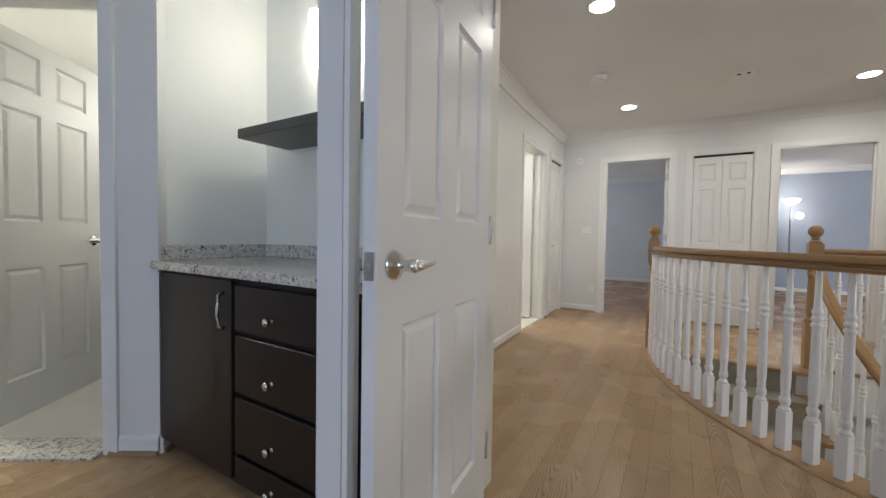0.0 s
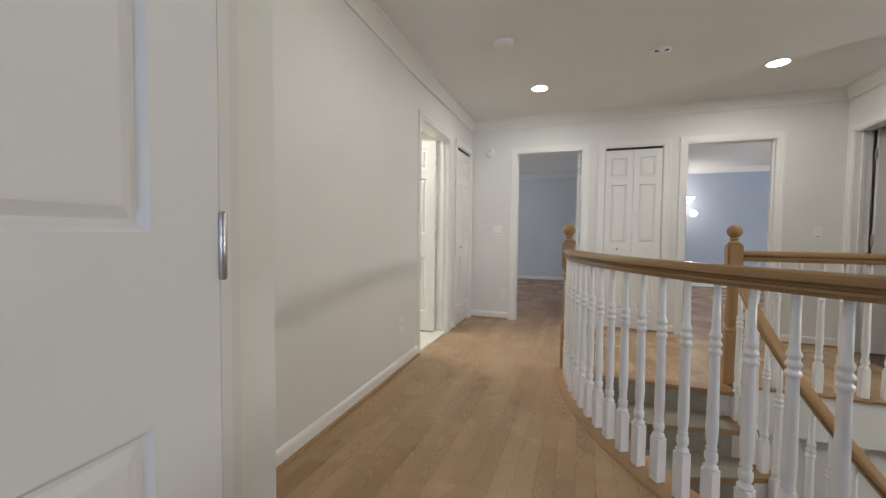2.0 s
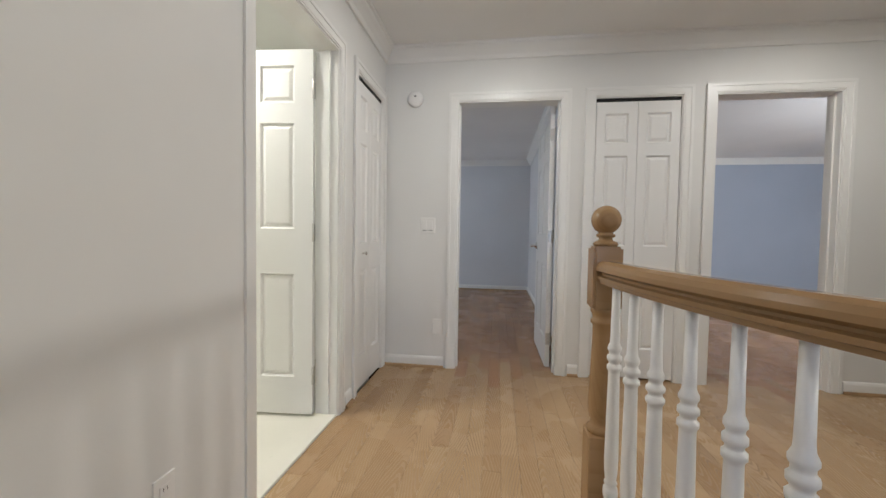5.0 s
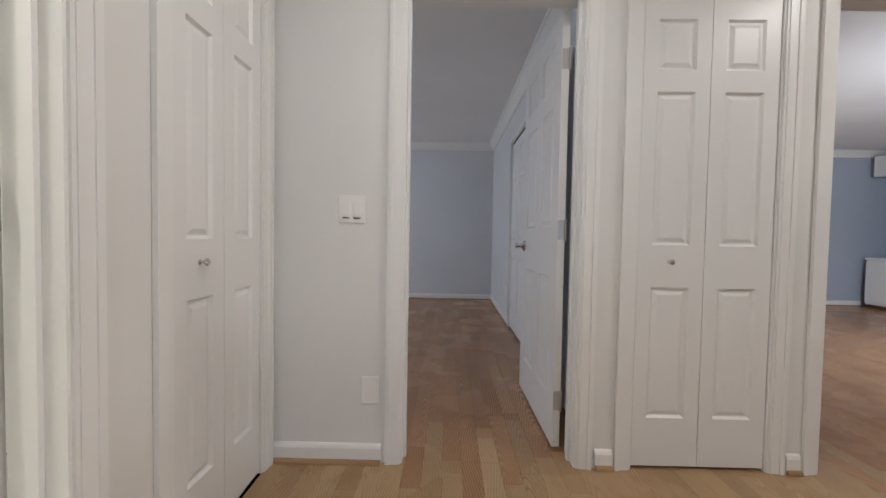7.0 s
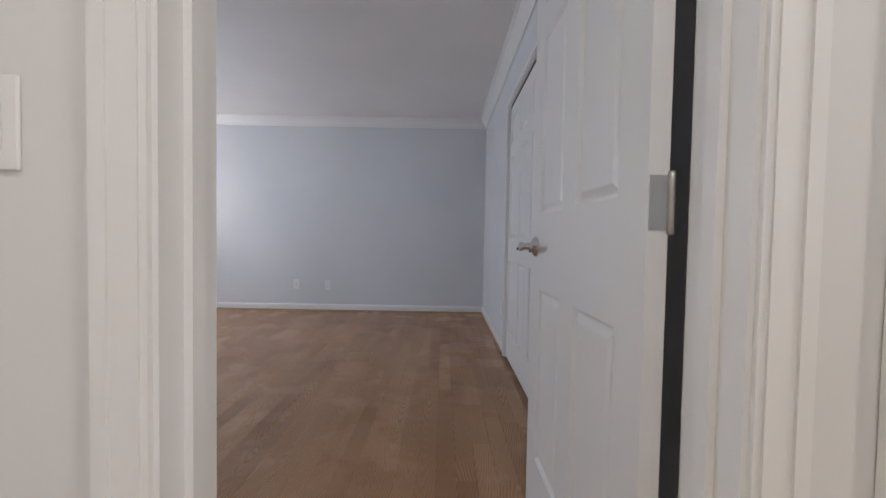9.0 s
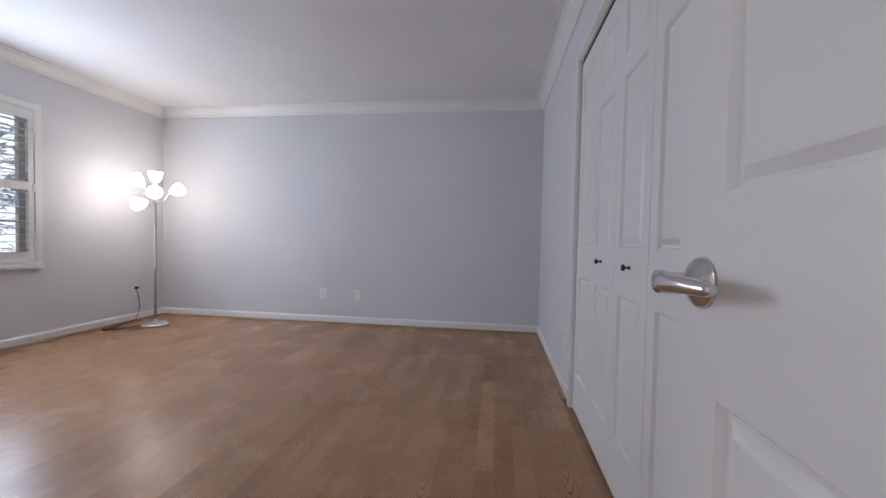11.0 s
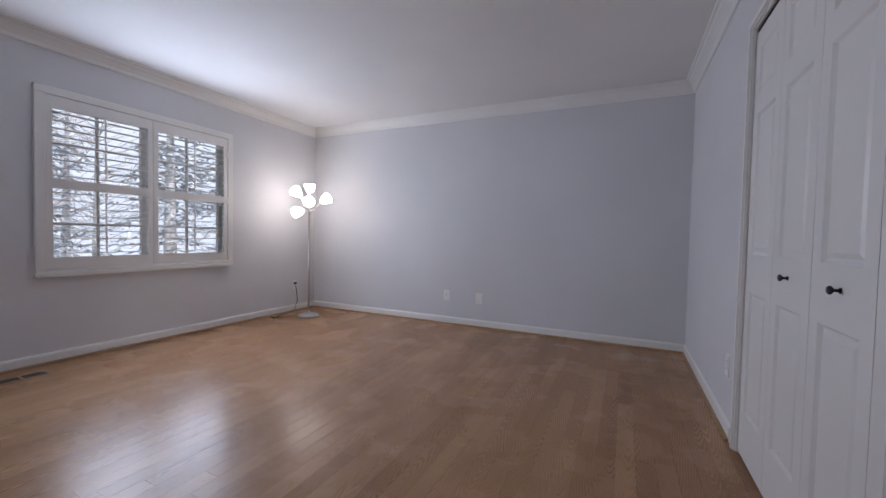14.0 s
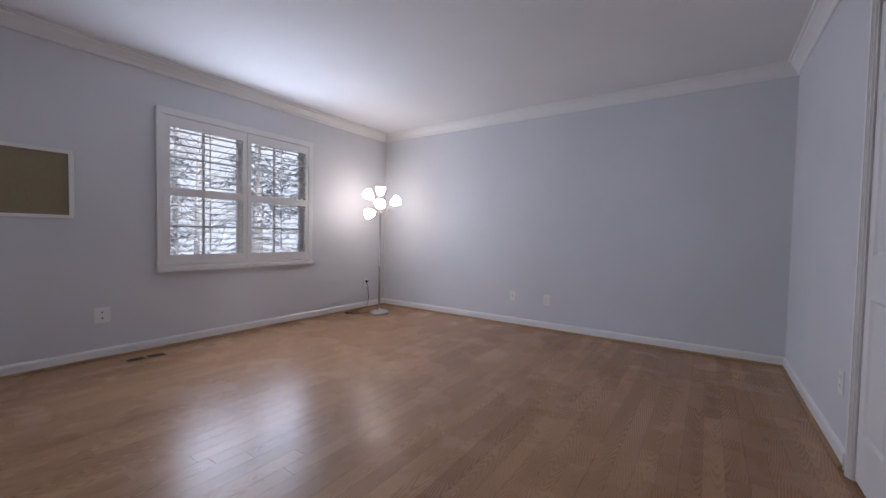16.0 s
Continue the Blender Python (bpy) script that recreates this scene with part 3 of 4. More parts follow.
bm.faces.new(loop)
bmesh.ops.triangulate(bm, faces=bm.faces[:])
solid("subfloor", bm, GAP, "dark subfloor under the oak boards", "floor", "structure")

bm = sweep(bmesh.new(), [on_arc(CR, a) for a in np.linspace(1.5, 84, 40)], [(0.075, -0.001), (-0.085, -0.001), (-0.095, 0.004), (-0.09, 0.010), (0.065, 0.010), (0.075, 0.004)])
solid("stair_nosing", bm, OAK_RAIL, "curved oak edge board along the stairwell", "nosing", "structure")
bm = sweep(bmesh.new(), [on_arc(CR - 0.04, a) for a in np.linspace(0, 84, 40)], [(0.0, -2.9), (0.02, -2.9), (0.02, -0.002), (0.0, -0.002)])
solid("stair_wall", bm, TRIM, "curved white wall of the stairwell", "wall", "structure")
solid("gallery_nosing", box(2.35, -1.50, -0.012, 3.65, -1.38, 0.010, 0.004), OAK_TRIM, "oak edge board along the gallery", "nosing", "structure")
solid("gallery_fascia", box(2.35, -1.475, -0.32, 3.65, -1.40, -0.013, 0.003), TRIM, "white panelled fascia below the gallery edge", "fascia", "structure")
solid("landing_nosing", box(1.22, -1.66, -0.022, 2.38, -1.54, 0.006, 0.006, 2), OAK_TRIM, "oak nosing at the head of the stair", "nosing", "structure")

stair = empty("staircase", "curved white staircase with oak treads and beige carpet runner", "staircase", pose(CX, CY, -2.9), kind="structure")
A0, DA, RISE = 4.2, 7.6, 0.185


def sector(r0, r1, a0, a1, z0, z1, n=4, lip=0.0):
    bm = bmesh.new()
    cols = []
    for k in range(n + 1):
        a = a0 + (a1 - a0) * k / n
        cols.append([bm.verts.new(on_arc(r, a, z) - Vector((CX, CY, -2.9))) for r, z in ((r0, z0), (r1, z0), (r1, z1), (r0, z1))])
    for a, b in zip(cols, cols[1:]):
        for i in range(4):
            bm.faces.new((a[i], a[(i + 1) % 4], b[(i + 1) % 4], b[i]))
    bm.faces.new(cols[0][::-1])
    bm.faces.new(cols[-1])
    return bm


for i in range(10):
    z = -RISE * (i + 1)
    a0, a1 = A0 + DA * i, A0 + DA * (i + 1)
    part("tread", sector(1.34, CR - 0.045, a0 - 0.1, a1 + 0.7, z - 0.028, z), OAK_TRIM, stair, "oak tread")
    part("riser", sector(1.36, CR - 0.05, a0 - 0.35, a0, z + 0.0005, z + RISE - 0.029), TRIM, stair, "white riser")
    part("runner", sector(1.50, CR - 0.19, a0 + 0.03, a1 + 0.95, z, z + 0.011), CARPET, stair, "beige looped carpet")
    part("runner", sector(1.50, CR - 0.19, a0 + 0.02, a0 + 0.38, z + 0.0115, z + RISE - 0.002), CARPET, stair, "beige looped carpet")
part("stringer", sector(1.345, 1.375, A0, A0 + DA * 10, -2.9, -2.0), TRIM, stair)

BAL = [(0.0225, 0.186), (0.0245, 0.192), (0.0245, 0.200), (0.015, 0.207), (0.021, 0.222), (0.0225, 0.236), (0.021, 0.248), (0.015, 0.256),
       (0.020, 0.264), (0.016, 0.272), (0.0195, 0.30), (0.0205, 0.34), (0.0165, 0.60), (0.0165, 0.605), (0.0215, 0.612), (0.0215, 0.622), (0.016, 0.627),
       (0.016, 0.634), (0.0215, 0.640), (0.0215, 0.650), (0.016, 0.656), (0.016, 0.664), (0.020, 0.670), (0.020, 0.678), (0.0145, 0.690), (0.0135, 0.705), (0.0115, 0.872)]


def baluster_mesh(top=0.872 + 0.012):
    bm = bmesh.new()
    k = (top - 0.186) / (0.872 - 0.186)
    lathe(bm, [(r, 0.186 + (z - 0.186) * k) for r, z in BAL], 12)
    b2 = box(-0.0225, -0.0225, 0, 0.0225, 0.0225, 0.188, 0.002)
    tmp = bpy.data.meshes.new("tmp")
    b2.to_mesh(tmp)
    b2.free()
    bm.from_mesh(tmp)
    bpy.data.meshes.remove(tmp)
    return mesh_of("baluster", bm, BALUSTER)


RAILP = [(-0.022, 0.880), (0.022, 0.880), (0.022, 0.890), (0.031, 0.893), (0.031, 0.903), (0.018, 0.907), (0.018, 0.913), (0.035, 0.922), (0.034, 0.934), (0.028, 0.946), (0.014, 0.953),
         (-0.014, 0.953), (-0.028, 0.946), (-0.034, 0.934), (-0.035, 0.922), (-0.018, 0.913), (-0.018, 0.907), (-0.031, 0.903), (-0.031, 0.893), (-0.022, 0.890)]


curved = empty("balustrade", "curved oak handrail on white turned balusters", "railing", pose(0, 0, 0), kind="structure")
part("handrail", sweep(bmesh.new(), [on_arc(CR, a) for a in np.linspace(2.2, 84, 90)], RAILP), OAK_RAIL, curved, "varnished moulded oak handrail")
bmesh_bal = baluster_mesh()
step = math.degrees(0.1165 / CR)
for i in range(1, 28):
    a = 1.95 + step * i
    p = on_arc(CR, a)
    part("baluster", bmesh_bal, BALUSTER, curved, at=pose(p.x, p.y, 0.010, 0, 0, a))
level = empty("balustrade", "straight oak handrail on white turned balusters beside the gallery", "railing", pose(0, 0, 0), kind="structure")
part("handrail", sweep(bmesh.new(), [(2.39, -1.45, 0), (3.65, -1.45, 0)], RAILP), oak("oak_level_rail", "object", "x", RAIL_TONES, 0.17, 0.08, 0.9), level, "varnished moulded oak handrail")
for i in range(10):
    part("baluster", bmesh_bal, BALUSTER, level, at=pose(2.49 + 0.119 * i, -1.45, 0.010))
inner = empty("balustrade", "descending oak handrail on white turned balusters", "railing", pose(0, 0, 0), kind="structure")
pts = []
for k in range(41):
    a = A0 + 1.5 + 70 * k / 40
    pts.append(on_arc(1.40, a - 3.0, -RISE * (a - A0) / DA - 0.06))
part("handrail", sweep(bmesh.new(), pts, RAILP), OAK_RAIL, inner, "varnished moulded oak handrail")
for i in range(18):
    k = i // 2
    a = A0 + DA * k + (1.6 if i % 2 == 0 else 5.4)
    zt = -RISE * (k + 1)
    top = -RISE * (a + 3.0 - A0) / DA - 0.06 + 0.884 - zt
    p = on_arc(1.40, a, zt)
    part("baluster", baluster_mesh(top), BALUSTER, inner, at=pose(p.x, p.y, p.z, 0, 0, a))


def newel(x, y, label):
    root = empty("newel_post", label, "newel post", pose(x, y, 0.0), "newel posts of the stair")
    part("base_block", box(-0.046, -0.046, 0, 0.046, 0.046, 0.37, 0.004), OAK_POST, root)
    part("turning", turned([(0.040, 0.369), (0.044, 0.378), (0.044, 0.388), (0.034, 0.396), (0.030, 0.41), (0.038, 0.43), (0.041, 0.46), (0.036, 0.60), (0.033, 0.70), (0.033, 0.735), (0.040, 0.742), (0.040, 0.752), (0.034, 0.758), (0.036, 0.772), (0.041, 0.78), (0.041, 0.791)], 24), OAK_POST, root)
    part("top_block", box(-0.046, -0.046, 0.79, 0.046, 0.046, 1.0, 0.008, 2), OAK_POST, root)
    ball = [(0.036, 1.0), (0.040, 1.006), (0.036, 1.014), (0.024, 1.018), (0.020, 1.026), (0.030, 1.033), (0.030, 1.039), (0.022, 1.043)]
    ball += [(0.0475 * math.cos(radians(t)), 1.088 + 0.0475 * math.sin(radians(t))) for t in range(-60, 90, 12)] + [(0.004, 1.1355)]
    part("finial", turned(ball, 24), OAK_POST, root, "turned oak ball finial")
    return root


newel(1.236, -1.572, "oak newel post with ball finial at the curved rail")
newel(2.347, -1.45, "oak newel post with ball finial at the gallery rail")

# ---- hall fittings ----


def downlight(x, y):
    root = empty("recessed_downlight", "round white recessed ceiling light, switched on", "ceiling light", pose(x, y, H), "recessed hall lights")
    ring = bmesh.new()
    lathe(ring, [(0.088, -0.0005), (0.088, -0.006), (0.080, -0.011), (0.072, -0.010)], 32)
    part("trim_ring", ring, TRIM, root)
    part("lens", turned([(0.070, -0.0125), (0.070, -0.0105)], 32), LENS, root, "glowing frosted lens")


for dx, dy, watts in DOWNLIGHTS:
    downlight(dx, dy)


def detector(x, y, name, label, vents):
    root = empty(name, label, "detector", pose(x, y, H))
    part("base", turned([(0.062, -0.034), (0.070, -0.026), (0.072, -0.012), (0.075, -0.010), (0.075, 0.0)], 28), PLASTIC, root)
    if vents:
        for k in (-1, 1):
            part("vent", box(k * 0.028 - 0.018, -0.066, -0.030, k * 0.028 + 0.018, -0.060, -0.020), GAP, root, "dark vent slot")
    else:
        part("cap", turned([(0.03, -0.041), (0.038, -0.036), (0.038, -0.034)], 20), PLASTIC, root)


detector(0.765, -1.91, "smoke_detector", "round white smoke detector on the ceiling", False)
detector(1.85, -1.40, "smoke_detector", "round white ceiling detector with dark vents", True)


def plate(name, label, cat, at, w, h, toggles=0, outlet=False, hole=False):
    root = empty(name, label, cat, at)
    part("cover", box(-w / 2, -0.006, -h / 2, w / 2, 0.0, h / 2, 0.002), PLASTIC, root)
    for i in range(toggles):
        x = (i - (toggles - 1) / 2) * 0.046
        part("rocker", box(x - 0.016, -0.009, -0.032, x + 0.016, -0.006, 0.032, 0.001), PLASTIC, root)
        part("slider", box(x - 0.014, -0.012, -0.040, x + 0.014, -0.009, -0.036), GAP, root)
    if outlet:
        for s in (-1, 1):
            sock = part("socket", box(-0.017, -0.0085, s * 0.020 - 0.014, 0.017, -0.006, s * 0.020 + 0.014, 0.001), PLASTIC, root)
            for d in (-0.006, 0.006):
                part("slot", box(d - 0.001, -0.0088, s * 0.020 - 0.002, d + 0.001, -0.0084, s * 0.020 + 0.007), GAP, sock)
    if hole:
        for k in range(int(hole)):
            up = (k - (int(hole) - 1) / 2) * 0.045
            part("jack", turned([(0.006, 0.006), (0.006, 0.0075)], 12, Matrix.Translation((0, 0, up)) @ Matrix.Rotation(radians(90), 4, "X")), GAP, root)
    return root


plate("light_switch", "white double switch plate on the hall wall", "switch", pose(0.342, 0, 1.10), 0.115, 0.118, 2)
plate("wall_outlet", "blank white plate on the hall wall", "outlet", pose(0.427, 0, 0.32), 0.075, 0.118)
plate("light_switch", "white switch plate beside the study door", "switch", pose(3.46, 0, 1.10), 0.07, 0.115, 1)
plate("wall_outlet", "white outlet on the hall wall", "outlet", pose(0.021, -2.05, 0.33, 0, 0, 91.6), 0.07, 0.115, outlet=True)
chime = empty("alarm_sounder", "small white round alarm on the hall wall", "alarm", pose(0.235, 0, 2.06))
part("disc", turned([(0.060, 0.0), (0.060, 0.015), (0.045, 0.026), (0.01, 0.028)], 24, Matrix.Rotation(radians(90), 4, "X")), PLASTIC, chime)
part("sensor", box(-0.006, -0.030, 0.012, 0.006, -0.024, 0.022, 0.001), GAP, chime, "small dark sensor")
# hall bath threshold
solid("threshold", box(-0.12, -1.60, -0.005, 0.0, -0.90, 0.012, 0.004), TILE, "pale stone threshold of the bath", "threshold", "structure")

# ---- bedroom ----
plate("wall_outlet", "white cable plate on the blue wall", "outlet", pose(-0.945, RY1, 0.335), 0.072, 0.118, hole=True)
plate("wall_outlet", "white double outlet on the blue wall", "outlet", pose(-0.543, RY1, 0.325), 0.072, 0.118, outlet=True)
plate("wall_outlet", "white plate below the cork board", "outlet", pose(RX0, 1.25, 0.345, 0, 0, 90), 0.100, 0.125, hole=2)
plate("wall_outlet", "white outlet with a plugged-in lamp cord", "outlet", pose(RX0, 4.06, 0.345, 0, 0, 90), 0.072, 0.118, outlet=True)
plate("wall_outlet", "white outlet beside the closet", "outlet", pose(RX1, 2.86, 0.36, 0, 0, -90), 0.072, 0.118, outlet=True)

cork = empty("cork_board", "tan cork board in a white frame", "cork board", pose(RX0, 0.64, 1.335, 0, 0, 90))
part("board", box(-0.43, -0.010, -0.225, 0.43, 0, 0.225), CORK, cork, "tan cork")
for n_, b_ in (("frame_bar", (-0.45, -0.022, 0.222, 0.45, 0, 0.248)), ("frame_bar", (-0.45, -0.022, -0.248, 0.45, 0, -0.222)), ("frame_bar", (-0.455, -0.022, -0.2215, -0.427, 0, 0.2215)), ("frame_bar", (0.427, -0.022, -0.2215, 0.455, 0, 0.2215))):
    part(n_, box(*b_, 0.003), TRIM, cork)

vent = empty("floor_vent", "brown slotted floor register", "floor vent", pose(-2.75, 1.46, 0.0))
part("frame", box(-0.055, -0.135, 0.0, 0.055, 0.135, 0.004, 0.0015), OAK_TRIM, vent)
for s in (-1, 1):
    for i in range(9):
        y0 = s * 0.066 + (i - 4) * 0.013
        part("slot", box(-0.036, y0 - 0.0045, 0.0042, 0.040, y0 + 0.0045, 0.0058), GAP, vent)

# window with plantation shutters, local x along the wall (north), -y into the room
WY0, WY1, WZ0, WZ1 = 1.607, 3.162, 0.655, 2.065
W = WY1 - WY0
win = empty("window_1", "white double window with plantation shutters, louvres open", "window", pose(RX0, WY0, 0, 0, 0, 90), kind="structure")
F = 0.058
for b_ in ((0, WZ0 + F, F, WZ1 - F), (W - F, WZ0 + F, W, WZ1 - F)):
    part("frame_side", box(b_[0], -0.032, b_[1], b_[2], 0.0, b_[3], 0.004), TRIM, win)
part("frame_head", box(0, -0.032, WZ1 - F, W, 0, WZ1, 0.004), TRIM, win)
sill = part("sill", box(-0.006, -0.045, WZ0, W + 0.006, 0, WZ0 + 0.035, 0.006, 2), TRIM, win)
part("frame_foot", box(0, -0.032, WZ0 + 0.035, W, 0, WZ0 + F, 0.004), TRIM, win)
LOUVRE = mesh_of("louvre", tube(bmesh.new(), [(0, 0, 0), (1, 0, 0)], 1.0, 10), TRIM)
sw = (W - 2 * F - 0.006) / 2
for k in range(2):
    x0 = F + 0.001 + k * (sw + 0.004)
    sh = part("shutter", leaf_frame(sw, WZ1 - WZ0 - 2 * F - 0.006, 0.028, [(0.040, sw - 0.040)], ((0.085, 0.605), (0.675, 1.20))), TRIM, win, "white louvred shutter panel", at=pose(x0, -0.012, WZ0 + F + 0.003))
    for za, zb in ((0.085, 0.605), (0.675, 1.20)):
        n = 9
        for i in range(n):
            z = za + (zb - za) * (i + 0.5) / n
            part("louvre", LOUVRE, TRIM, sh, at=pose(0.041, 0, z, 1) @ Matrix.Diagonal((sw - 0.082, 0.030, 0.0042, 1)))
        part("tilt_rod", box(sw / 2 - 0.005, -0.040, za + 0.03, sw / 2 + 0.005, -0.032, zb - 0.01, 0.001), TRIM, sh)
    for z in (0.15, 0.63, 1.12):
        hx = 0.0 if k == 0 else sw
        part("shutter_hinge", box(hx - 0.012, -0.020, z - 0.035, hx + 0.012, -0.0145, z + 0.035, 0.001), TRIM, sh)
# sash behind the shutters: outer frames, meeting rails and muntins
for k in range(2):
    x0 = 0.055 + k * (W - 0.11) / 2
    x1 = x0 + (W - 0.11) / 2
    z0, z1 = 0.705, 2.015
    sash = part("sash", leaf_frame(x1 - x0, z1 - z0, 0.04, [(0.045, x1 - x0 - 0.045)], ((0.06, 0.635), (0.68, z1 - z0 - 0.05))), TRIM, win, at=pose(x0, 0.09, z0))
    part("muntin", box((x1 - x0) / 2 - 0.009, -0.012, 0.06, (x1 - x0) / 2 + 0.009, 0.012, 0.635), TRIM, sash)
    part("muntin", box((x1 - x0) / 2 - 0.009, -0.012, 0.68, (x1 - x0) / 2 + 0.009, 0.012, z1 - z0 - 0.05), TRIM, sash)
    for zz in (0.35, 0.97):
        part("muntin", box(0.046, -0.0115, zz - 0.008, x1 - x0 - 0.046, 0.0115, zz + 0.008), TRIM, sash)
    pane = part("pane", box(0.045, -0.002, 0.06, x1 - x0 - 0.045, 0.002, z1 - z0 - 0.05), GLASS, sash, "clear glass")
    pane.visible_shadow = False

# five-armed floor lamp
LX, LY = -2.565, 3.90
fl = empty("floor_lamp", "brushed steel floor lamp with five lit opal shades", "floor lamp", pose(LX, LY, 0.0))
part("base", turned([(0.125, 0.0), (0.127, 0.012), (0.122, 0.024), (0.10, 0.032), (0.05, 0.042), (0.018, 0.056), (0.014, 0.075)], 36), STEEL, fl, "round weighted steel base")
part("pole", turned([(0.0125, 0.07), (0.0125, 0.60), (0.0145, 0.602), (0.0145, 0.612), (0.0125, 0.614), (0.0125, 1.27), (0.018, 1.275), (0.018, 1.30), (0.010, 1.31)], 16), STEEL, fl)


def shade_at(tip, way, start):
    """An arm from the pole to a socket and a bell-shaped glass shade that opens along way."""
    tip, way = Vector(tip), Vector(way).normalized()
    q = Vector((0, 0, 1)).rotation_difference(way).to_matrix().to_4x4()
    m = Matrix.Translation(tip) @ q
    mid = (Vector(start) + tip) / 2 + Vector((0, 0, -0.03))
    arm = part("arm", tube(bmesh.new(), [start, (Vector(start) + mid) / 2 + Vector((0, 0, -0.012)), mid, (mid + tip) / 2 + Vector((0, 0, -0.002)), tip], 0.006, 8), STEEL, fl)
    part("socket", turned([(0.018, -0.02), (0.024, -0.012), (0.026, 0.012), (0.020, 0.016)], 16, m), STEEL, arm)
    part("shade", turned([(0.022, 0.014), (0.034, 0.02), (0.044, 0.04), (0.054, 0.07), (0.062, 0.10), (0.066, 0.115), (0.060, 0.115), (0.02, 0.108)], 24, m), SHADE, arm, "lit white opal glass shade")


TOP = (0, 0, 1.29)
shade_at((-0.01, 0.01, 1.50), (0.03, -0.02, 1), TOP)
shade_at((0.01, -0.155, 1.455), (0.05, -0.88, 0.55), TOP)
shade_at((0.13, 0.06, 1.405), (0.90, -0.05, 0.35), TOP)
shade_at((0.02, -0.13, 1.285), (0.03, -0.95, -0.20), TOP)
shade_at((0.035, -0.05, 1.385), (0.72, -0.68, 0.05), TOP)

cord = empty("lamp_cord", "dark lamp cord from the outlet to a coil on the floor", "cord", pose(0, 0, 0))
part("cable", tube(bmesh.new(), [(RX0 + 0.02, 4.055, 0.35), (RX0 + 0.06, 4.04, 0.30), (RX0 + 0.10, 4.02, 0.15), (RX0 + 0.09, 3.98, 0.03), (RX0 + 0.05, 3.85, 0.007), (RX0 + 0.10, 3.66, 0.007), (RX0 + 0.22, 3.62, 0.007), (RX0 + 0.24, 3.74, 0.007), (RX0 + 0.14, 3.74, 0.010), (RX0 + 0.13, 3.63, 0.010), (RX0 + 0.26, 3.70, 0.010), (LX - 0.12, LY, 0.010)], 0.0045, 6), CORD, cord)
part("plug", box(RX0 + 0.009, 4.040, 0.352, RX0 + 0.035, 4.072, 0.380, 0.003), BLACK, cord, "black plug")
part("foot_switch", box(RX0 + 0.10, 3.60, 0.0, RX0 + 0.17, 3.64, 0.018, 0.004), CORD, cord, "brown foot switch")

# ---- study beyond the second door ----
tl = empty("floor_lamp", "slim steel uplighter lamp with a lit side shade", "floor lamp", pose(3.27, 4.22, 0.0))
part("base", turned([(0.12, 0.0), (0.12, 0.015), (0.02, 0.03)], 28), STEEL, tl)
part("pole", turned([(0.011, 0.02), (0.011, 1.70), (0.016, 1.72)], 12), STEEL, tl)
part("bowl", turned([(0.02, 1.71), (0.07, 1.735), (0.12, 1.78), (0.14, 1.82), (0.13, 1.82), (0.02, 1.80)], 28), SHADE, tl, "lit opal bowl")
arm = part("arm", tube(bmesh.new(), [(0, 0, 1.40), (0.05, -0.02, 1.44), (0.09, -0.03, 1.47)], 0.006, 8), STEEL, tl)
part("side_shade", turned([(0.02, 0.0), (0.05, 0.02), (0.065, 0.05), (0.06, 0.09), (0.03, 0.105)], 20, pose(0.09, -0.03, 1.46, 0, 35, 0)), SHADE, arm, "lit white glass shade")

BX = 7.25
unit = empty("bookcase", "white built-in bookcase with base cabinets, shelves empty", "bookcase", pose(BX, 0.6, 0))
part("base_cabinet", box(0, 0, 0.06, 0.52, 3.80, 0.74, 0.004), TRIM, unit)
part("counter", box(-0.02, -0.02, 0.74, 0.52, 3.82, 0.775, 0.004), TRIM, unit)
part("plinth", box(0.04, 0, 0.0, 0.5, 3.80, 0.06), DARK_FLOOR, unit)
for i in range(5):
    part("cabinet_door", box(-0.014, 0.02 + i * 0.76, 0.09, -0.001, 0.76 + i * 0.76, 0.72, 0.003), TRIM, unit)
part("soffit", box(0.05, -0.02, 2.02, 0.52, 3.82, 2.33, 0.004), TRIM, unit)
for i in range(5):
    part("upright", box(0.22, 0.30 + i * 0.80, 0.775, 0.52, 0.335 + i * 0.80, 2.02), TRIM, unit)
for i in range(4):
    for k in range(4):
        part("shelf", box(0.225, 0.337 + i * 0.80, 1.02 + k * 0.25, 0.52, 1.098 + i * 0.80, 1.045 + k * 0.25), TRIM, unit)
part("back_panel", box(0.50, 0.3, 0.775, 0.52, 3.535, 2.02), DEEP_BLUE, unit)

# ---- alcove with vanity cabinet ----
van = empty("vanity_cabinet", "espresso vanity cabinet with one door and three drawers", "cabinet", pose(-0.555, -4.775, 0.0) @ Matrix.Diagonal((1, 1, 1.07, 1)))
VW = 1.19
part("body", box(0.0, 0.022, 0.09, VW, 0.55, 0.785), ESPRESSO, van)
part("toe_kick", box(0.0, 0.07, 0.0, VW, 0.55, 0.09), ESPRESSO, van)


def knob2(parent, x, z):
    m = Matrix.Translation((x, 0.0, z)) @ Matrix.Rotation(radians(90), 4, "X")
    part("knob", turned([(0.009, 0.0), (0.009, 0.003), (0.005, 0.006), (0.005, 0.016), (0.013, 0.020), (0.0145, 0.026), (0.012, 0.031), (0.004, 0.033)], 16, m), CHROME, parent, "nickel knob")


